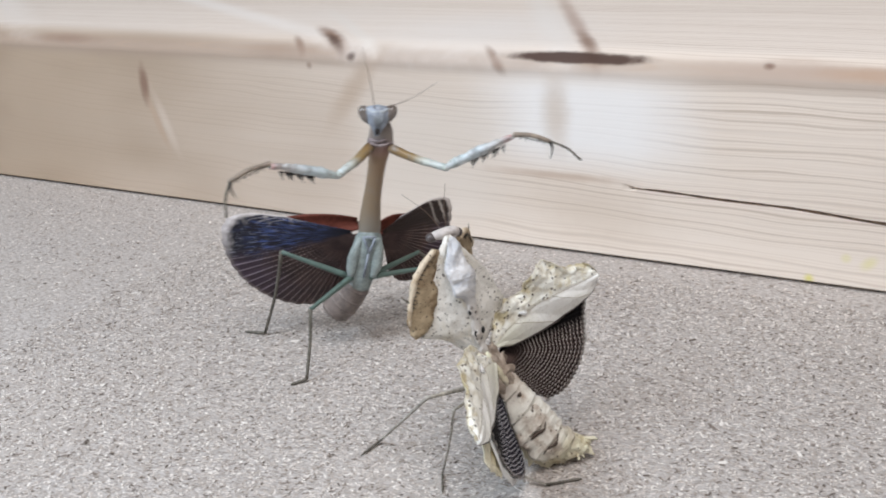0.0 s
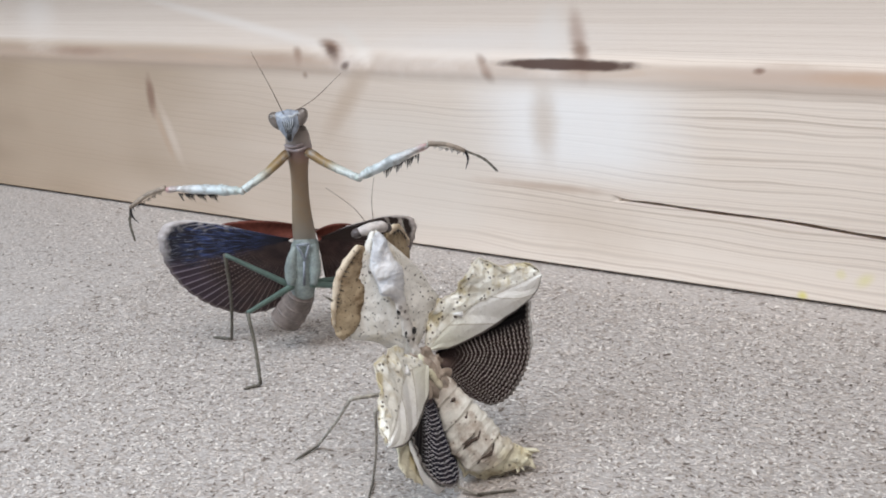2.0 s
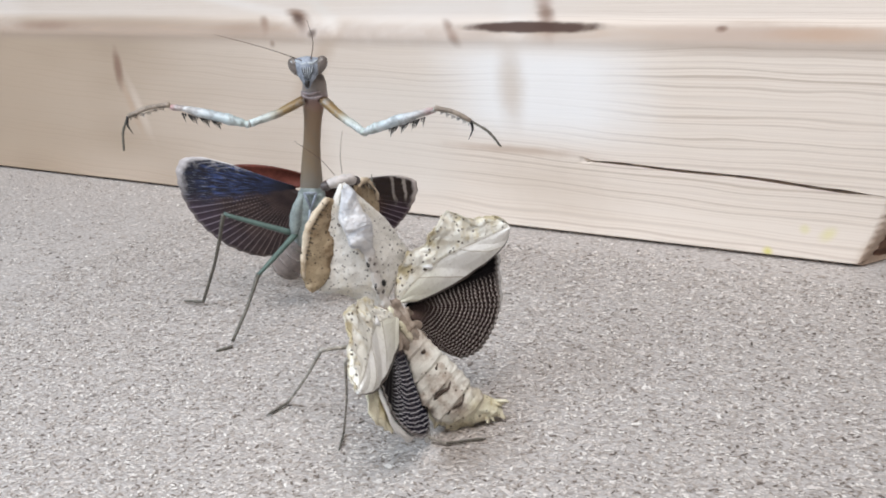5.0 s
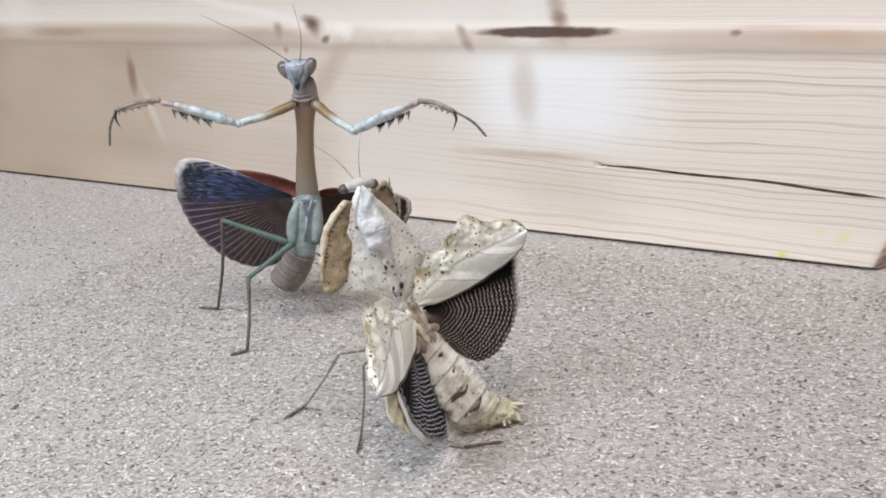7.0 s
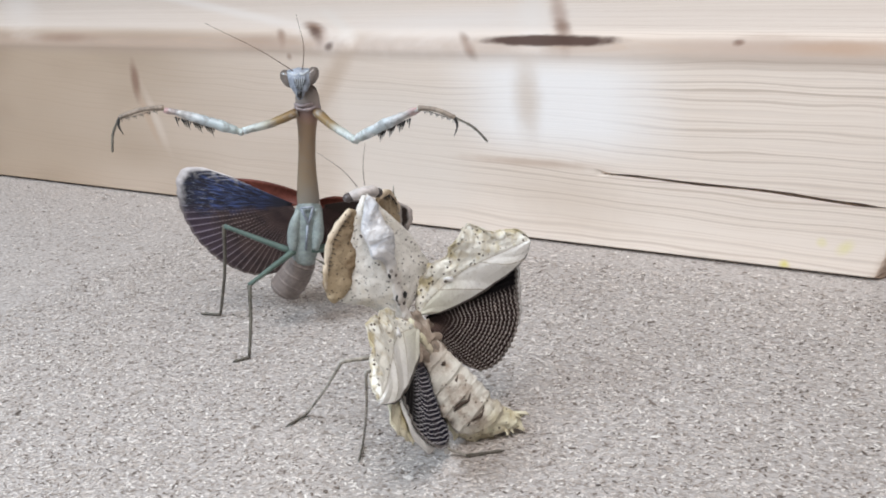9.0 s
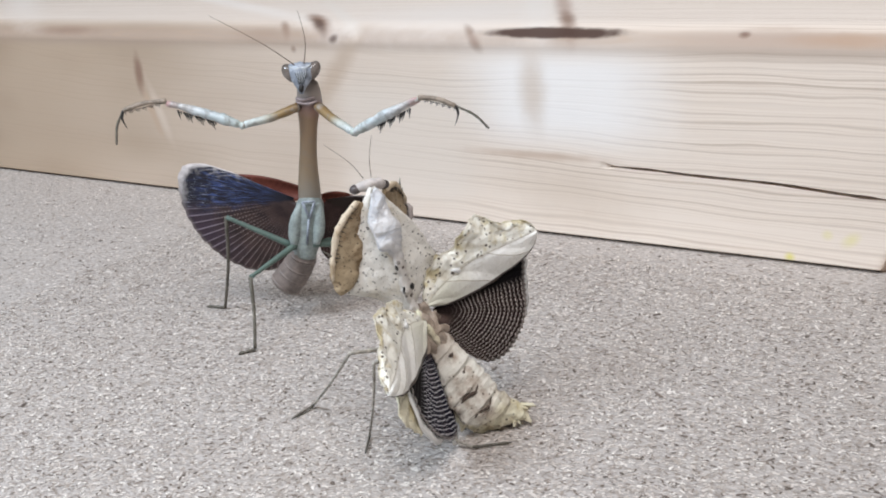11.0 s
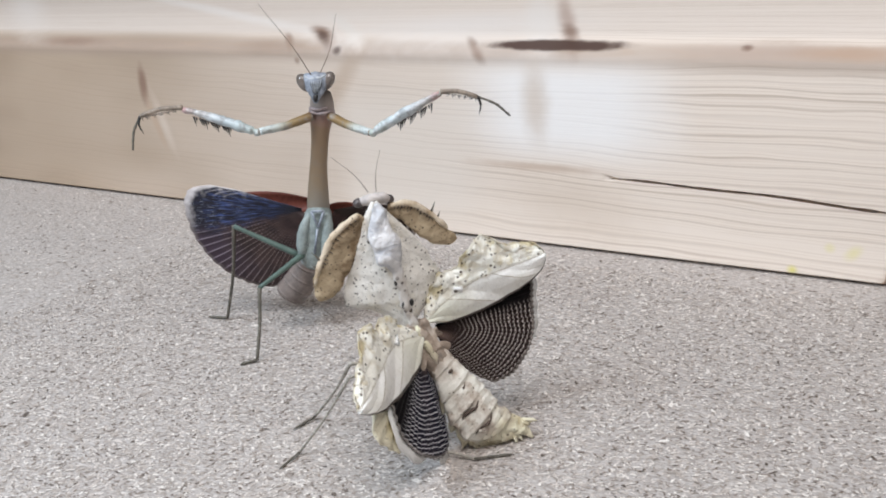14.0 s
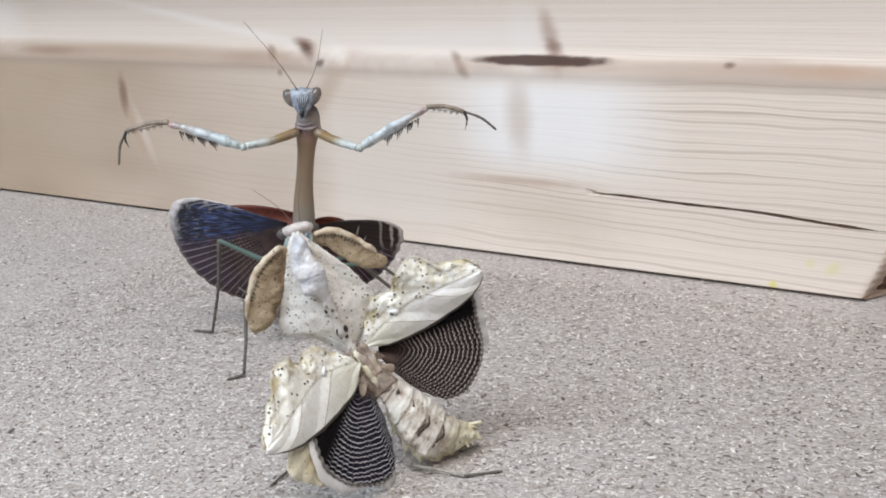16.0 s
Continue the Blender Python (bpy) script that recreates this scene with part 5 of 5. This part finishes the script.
        for i in range(13):
            c = inner[4 + 3 * i] - off * 0.03 * CM - V(0, 0.03, 0)
            part("tooth", cone(bmesh.new(), c, c - off * (0.035 + 0.02 * (i % 3)) * CM - V(0, 0.015, 0), 0.010), M_BLACK, fem, "dark tooth")
        for k, a, b, r in ((5, 0.10, 0.10, 0.022), (6, 0.07, 0.05, 0.018)):
            part("spur", cone(bmesh.new(), rim[k], rim[k] + (off * a + Vector((0.03 * side, 0, b))) * CM, r), M_SHANK, fem)
        about(fem, pts[0])
        about(tib, pts[0])
        foreleg.append((fem, tib, pts[0]))
    # middle body
    part("thorax", roughen(tube(bmesh.new(), curve([V(0.02, 0.02, 1.80), V(0.08, -0.02, 1.62), V(0.16, -0.08, 1.45), V(0.26, -0.16, 1.28), V(0.34, -0.22, 1.16)], 24),
                        [(0, 0.12), (0.2, 0.17), (0.5, 0.19), (0.8, 0.21), (1, 0.2)], 20, 0.8, (0, 1, 0)), 0.06, 5, 8), M_BROWN, root, "brown ridged thorax between the wings")
    for pts in ((V(0.10, -0.12, 1.70), V(0.26, -0.10, 1.66), V(0.42, -0.03, 1.60)), (V(0.20, -0.16, 1.50), V(0.36, -0.12, 1.44), V(0.52, -0.03, 1.36)),
                (V(0.02, -0.12, 1.70), V(-0.10, -0.28, 1.72), V(-0.24, -0.46, 1.80)), (V(0.10, -0.20, 1.46), V(0.04, -0.30, 1.38), V(0.02, -0.42, 1.24)),
                (V(0.04, -0.10, 1.82), V(0.12, -0.16, 1.66), V(0.24, -0.24, 1.42)), (V(0.14, -0.04, 1.84), V(0.22, -0.12, 1.68), V(0.32, -0.22, 1.46))):
        skin = tube(bmesh.new(), curve(pts, 18), [(0, 0.04), (0.3, 0.075), (0.6, 0.085), (0.85, 0.06), (1, 0.03)], 12, 0.45, (0, 1, 0))
        part("wing_base", roughen(skin, 0.05, 7, 3 + pts[0].x / CM), M_SKIN, root, "pinkish folded wing root")
    ridge = tube(bmesh.new(), curve([V(0.03, -0.10, 1.80), V(0.11, -0.19, 1.60), V(0.19, -0.27, 1.42), V(0.29, -0.33, 1.24)], 26), [(0, 0.03), (0.2, 0.05), (0.35, 0.03), (0.55, 0.045), (0.75, 0.03), (1, 0.015)], 9)
    part("thorax_ridge", roughen(ridge, 0.04, 7, 6), M_BODY, root, "cream ridge along the thorax")
    # right fore wing
    front_edge = ((0, 0.05), (0.05, 0.14), (0.2, 0.34), (0.33, 0.49), (0.46, 0.545), (0.6, 0.50), (0.72, 0.51), (0.82, 0.56), (0.93, 0.65), (1.02, 0.72), (1.12, 0.745), (1.25, 0.725), (1.38, 0.62), (1.52, 0.42), (1.67, 0.36), (1.80, 0.30), (1.88, 0.23), (1.92, 0.13), (1.935, 0.05))
    vein = ((0, 0.02), (0.31, 0.13), (0.61, 0.18), (0.93, 0.21), (1.2, 0.18), (1.48, 0.125), (1.74, 0.08), (1.935, 0.04))
    rear_edge = ((0, -0.02), (0.08, -0.08), (0.25, -0.17), (0.5, -0.25), (0.78, -0.29), (1.07, -0.30), (1.36, -0.28), (1.62, -0.22), (1.8, -0.15), (1.9, -0.07), (1.935, 0.0))
    base = Vector((0.22, 0.03, 1.80))
    fn = leaf(base, Vector((0.92, -0.083, 0.382)), Vector((-0.38, 0.034, 0.924)), Vector((-0.09, -0.995, 0)), 1.935, rear_edge, vein, front_edge, 0.05)

    def stigma(fn, u, way, wing):
        mark = bmesh.new()
        cone(mark, fn(u, 0.57) + way * 0.03 * CM, fn(u - 0.06, 0.70) + way * 0.05 * CM, 0.045, 4)
        part("stigma", mark, M_STIGMA, wing, "glossy white mark")

    w = part("fore_wing", sheet(fn, 90, 46, 0.022), M_LEAF, root, "cream leaf-like fore wing with a crinkled yellow edge")
    stigma(fn, 0.34, Vector((-0.09, -0.995, 0)), w)
    # left fore wing, swept back
    front_l = ((0, 0.04), (0.05, 0.15), (0.16, 0.31), (0.31, 0.46), (0.48, 0.59), (0.68, 0.65), (0.82, 0.60), (0.92, 0.60), (1.05, 0.73), (1.18, 0.79), (1.32, 0.74), (1.6, 0.55), (1.83, 0.35), (2.04, 0.20), (2.12, 0.13), (2.17, 0.05))
    vein_l = ((0, 0.02), (0.3, 0.15), (0.6, 0.24), (1.0, 0.24), (1.4, 0.18), (1.8, 0.10), (2.17, 0.04))
    rear_l = ((0, -0.02), (0.04, -0.10), (0.18, -0.20), (0.45, -0.29), (0.78, -0.32), (1.2, -0.32), (1.6, -0.26), (1.88, -0.17), (2.06, -0.08), (2.14, -0.02), (2.17, 0.02))
    fn = leaf(L_ROOT + L_OUT * 0.09, L_TIP, L_FRONT, L_OUT, 2.17, rear_l, vein_l, front_l, 0.04)
    left_fore = part("fore_wing", sheet(fn, 90, 46, 0.022), M_LEAF, root, "cream leaf-like fore wing with a crinkled yellow edge")
    stigma(fn, 0.31, L_OUT, left_fore)
    # hind wings
    table = ((-62, 0.45), (-58, 0.85), (-54, 1.08), (-50, 1.30), (-44, 1.42), (-38, 1.49), (-30, 1.52), (-20, 1.55), (-10, 1.55), (0, 1.53), (8, 1.54), (16, 1.60), (22, 1.62))
    hr = V(0.30, 0.07, 1.66)
    ex, ez = Vector((1, 0, 0)), Vector((0, 0, 1))
    part("hind_wing", fan((0, 0, 0), ex, ez, out, table, 22, -62, 0.012, 27, 0.03, 0.03, 108), M_NET, root, "dark brown hind wing netted with pale wavy lines", at=hr)
    rim = [(a, r + 0.09) for a, r in table[7:]]
    part("wing_margin", fan((0, 0, 0), ex, ez, out, rim, 24, -16, 0.010, 4, 0.03, 0.0, 30, 14), M_GLASS, root, "pale papery wing margin", at=hr + V(0, 0.02, 0))
    table = ((-10, 1.44), (6, 1.47), (10, 1.54), (15, 1.63), (20, 1.70), (27, 1.71), (35, 1.70), (43, 1.67), (51, 1.65), (60, 1.61), (68, 1.55), (74, 1.42), (79, 1.14), (83, 0.82), (87, 0.45))
    hl = (F_HINGE - F_OUT * 0.07) * CM
    part("hind_wing", fan((0, 0, 0), F_SIDE, F_DOWN, F_OUT, table, -10, 87, 0.012, 25, 0.03, -0.02, 112), M_NETB, root, "blue-black hind wing netted with pale wavy lines", at=hl)
    for a0, a1, add in ((3, 45, 0.16), (58, 77, 0.13)):
        rim = [(a, lerp(table, a) + add * math.sin(math.pi * (a - a0) / (a1 - a0)) ** 0.5) for a in np.linspace(a0, a1, 9)]
        part("wing_margin", fan(F_OUT * -0.03, F_SIDE, F_DOWN, F_OUT, rim, a0, a1, 0.010, 3, 0.02, -0.02, 24, 12), M_GLASS, root, "white papery wing margin", at=hl)
    part("wing_lobe", fan(F_OUT * -0.07, F_SIDE, F_DOWN, F_OUT, ((-2, 1.7), (4, 2.0), (9, 2.12), (14, 2.03), (19, 1.95), (24, 1.88), (28, 1.7)), -2, 28, 0.014, 5, 0.04, -0.02, 24, 14), M_TAIL, root, "cream lobe behind the dark wing", at=hl)
    # abdomen, along its own z axis, its back towards its y axis
    joint = V(0.24, -0.14, 1.40)
    LA = 1.78
    bm = bmesh.new()
    bow = ((0, 0), (0.15, -0.08), (0.3, -0.18), (0.5, -0.27), (0.67, -0.31), (0.82, -0.18), (0.92, -0.06), (1, 0))

    def arch(s):
        return 0.10 * math.sin(s * 3)

    line = [Vector((0, arch(s), s * LA)) * CM for s in np.linspace(0, 1, 130)]
    table = []
    for s in np.linspace(0, 1, 130):
        base_r = lerp(((0, 0.13), (0.12, 0.19), (0.35, 0.31), (0.55, 0.37), (0.72, 0.32), (0.85, 0.21), (0.95, 0.12), (1, 0.03)), s)
        table.append((s, base_r * (0.97 + 0.05 * ((s * 6.2) % 1.0) ** 1.5)))
    tube(bm, line, table, 28, 0.5, (0, 1, 0))

    def ridged(p):
        x, y, z = p / CM
        part_of = (z / LA * 6.2) % 1.0
        lift = 0.05 * math.exp(-(x / 0.06) ** 2) * (0.75 + 0.25 * part_of) if y > 0 else 0.0
        return Vector((x * (0.99 + 0.05 * part_of ** 2) + lerp(bow, z / LA), y * 0.9 + lift + 0.018 * part_of ** 2, z)) * CM

    for v in bm.verts:
        v.co = ridged(v.co)
    roughen(bm, 0.035, 8, 5)
    roughen(bm, 0.014, 26, 3)
    abd = part("abdomen", bm, M_BODY, root, "cream segmented abdomen curled on the board")
    # dark strips stand in for the shade where segments overlap
    for s, a0, a1, fat in ((0.170, -0.1, 0.4, 0.034), (0.330, 0.05, 0.35, 0.022), (0.492, -0.75, 0.45, 0.030), (0.653, -0.75, 0.5, 0.022)):
        bm = bmesh.new()
        r = lerp(table, s)
        arc = [ridged(Vector((r * math.sin(a), arch(s) + r * 0.5 * math.cos(a) + 0.012, s * LA + 0.04 * math.cos(2 * a) + 0.015 * math.sin(7 * a + s * 40))) * CM) for a in np.linspace(a0, a1, 24)]
        tube(bm, arc, [(0, 0.004), (0.3, fat), (0.6, fat * 0.8), (0.85, 0.008), (1, 0.003)], 6)
        part("shade_band", roughen(bm, 0.012, 14, s * 9), M_CREASE_SHADE, abd, "dark strip as shade in a crease across the back")

    def fringe(side):
        def at(u, v):
            s = 0.20 + 0.68 * u
            saw = ((u * 4.6) % 1.0)
            wide = (0.04 + 0.09 * saw ** 2) * (0.35 if side > 0 else 1.0) + 0.03 * noise.noise(Vector((u * 23, side, 0)))
            return Vector((lerp(bow, s) + side * (lerp(table, s) * 0.9 + wide * v), 0.03 - 0.10 * v + 0.02 * math.sin(u * 40 + v * 3), s * LA + 0.08 * v)) * CM
        return at

    for side in (-1, 1):
        part("side_fringe", sheet(fringe(side), 80, 5, 0.02), M_TAIL, abd, "ragged cream side fringe")
    tail = bmesh.new()
    tube(tail, curve([Vector((-0.18, 0.06, LA * 0.80)) * CM, Vector((0, 0.04, LA * 0.93)) * CM, Vector((0.02, 0.05, LA * 1.06)) * CM], 10), [(0, 0.24), (0.4, 0.17), (0.75, 0.07), (1, 0.01)], 10, 0.4, (0, 1, 0))
    for k in range(9):
        a = (k - 4) * 0.17
        p = Vector((0.10 * math.sin(a * 2), 0.07, LA * 0.90)) * CM
        tube(tail, [p, p + Vector((0.16 * math.sin(a), 0.03 * (-1) ** k, 0.13)) * CM, p + Vector((0.20 * math.sin(a), 0.03 * (-1) ** k, 0.11 + 0.04 * (k % 3))) * CM], [(0, 0.035), (0.5, 0.022), (1, 0.003)], 5, 0.4, (0, 1, 0))
    part("tail_tip", roughen(tail, 0.02, 9, 4), M_TAIL, abd, "yellowish frayed tail")
    # walking legs
    ref = row_pose([0, -4.45, -8.45, 0, 0, 0, 58.54])
    legs = []
    spec = ((V(-0.05, -0.08, 1.30), V(-1.10, -0.35, 1.53), (-6.25, -8.73), (-6.30, -9.18), 0.034),
            (V(-0.02, -0.16, 1.28), V(-0.93, -0.80, 1.50), (-4.88, -9.13), (-4.64, -9.56), 0.030),
            (V(0.28, 0.0, 1.0), V(-0.2, -0.5, 0.16), (-3.36, -8.79), (-2.95, -8.42), 0.034))
    for hip, knee, ank, toe, r in spec:
        legs.append(make_leg(root, ref, hip, knee, V(*ank, 0.035), V(*toe, 0.02), (M_FLEG, M_FLEG, M_SHANK), r))
    (_, a0, t0), _ = legs[1]["feet"]
    a1, t1 = V(-5.73, -9.70, 0.035), V(-5.70, -10.10, 0.02)
    legs[1]["feet"] = [(0, a0, t0), (13.5, a0, t0), (14.0, a1, t1), (16, a1, t1)]
    return root, legs, abd, joint, foreleg


# ---- build and move ----
ground()
timber()
room()
rear_root, rear_wings, rear_legs, rear_arms, rear_feelers = rear_mantis()
front_root, front_legs, front_abdomen, front_joint, front_arms = front_mantis()


def motions():
    walk(rear_root, [(r[0], row_pose(r)) for r in REAR_ROWS])
    for ob, hinge, side in rear_wings:
        rows = []
        for t, a in REAR_WING:
            if side < 0:
                roll, swing = a + lerp(LEFT_ROLL, t), lerp(LEFT_SWING, t)
            else:
                roll, swing = min(a, lerp(RIGHT_ROLL, t)) + lerp(RIGHT_DROP, t), lerp(RIGHT_SWING, t)
            rows.append((t, Matrix.Translation(hinge) @ pose(0, 0, 0, 0, roll, swing)))
        walk(ob, rows)
    for sx, sh, el, coxa, rest in rear_arms:
        upper, lower = [], []
        for t, a, b, c, d in ARM_LEFT if sx < 0 else ARM_RIGHT:
            turn = pose(0, 0, 0, 0, a, b)
            upper.append((t, Matrix.Translation(sh) @ turn))
            lower.append((t, Matrix.Translation(sh + turn @ (el - sh)) @ pose(0, 0, 0, 0, c, d)))
        walk(coxa, upper)
        for ob in rest:
            walk(ob, lower)
    for (ob, c), rows in zip(rear_feelers, (FEELER_LEFT, FEELER_RIGHT)):
        walk(ob, [(t, Matrix.Translation(c) @ pose(0, 0, 0, a, b, 0)) for t, a, b in rows])
    for leg in rear_legs:
        for ob, rows in zip(leg["parts"], leg_rows(leg, REAR_ROWS)):
            walk(ob, rows)
    walk(front_root, [(r[0], row_pose(r)) for r in FRONT_ROWS])
    for leg in front_legs:
        for ob, rows in zip(leg["parts"], leg_rows(leg, FRONT_ROWS)):
            walk(ob, rows)
    # the right foreleg comes out from behind the shield, the left one spreads
    for (fem, tib, c), turns, spin in zip(front_arms, (DROOP, FOLD), ((0, 1, 0), (0, 0, 1))):
        for ob in (fem, tib):
            walk(ob, [(t, Matrix.Translation(c) @ Matrix.Rotation(radians(a), 4, spin)) for t, a in turns])
    rows = []
    for r, (t, x, y) in zip(FRONT_ROWS, TAIL_AT):
        inv = row_pose(r).inverted()
        up = inv.to_3x3() @ Vector((0.3, -0.6, 0.7))
        rows.append((t, aim(front_joint, inv @ V(x, y, 0.14), up)))
    walk(front_abdomen, rows)


motions()
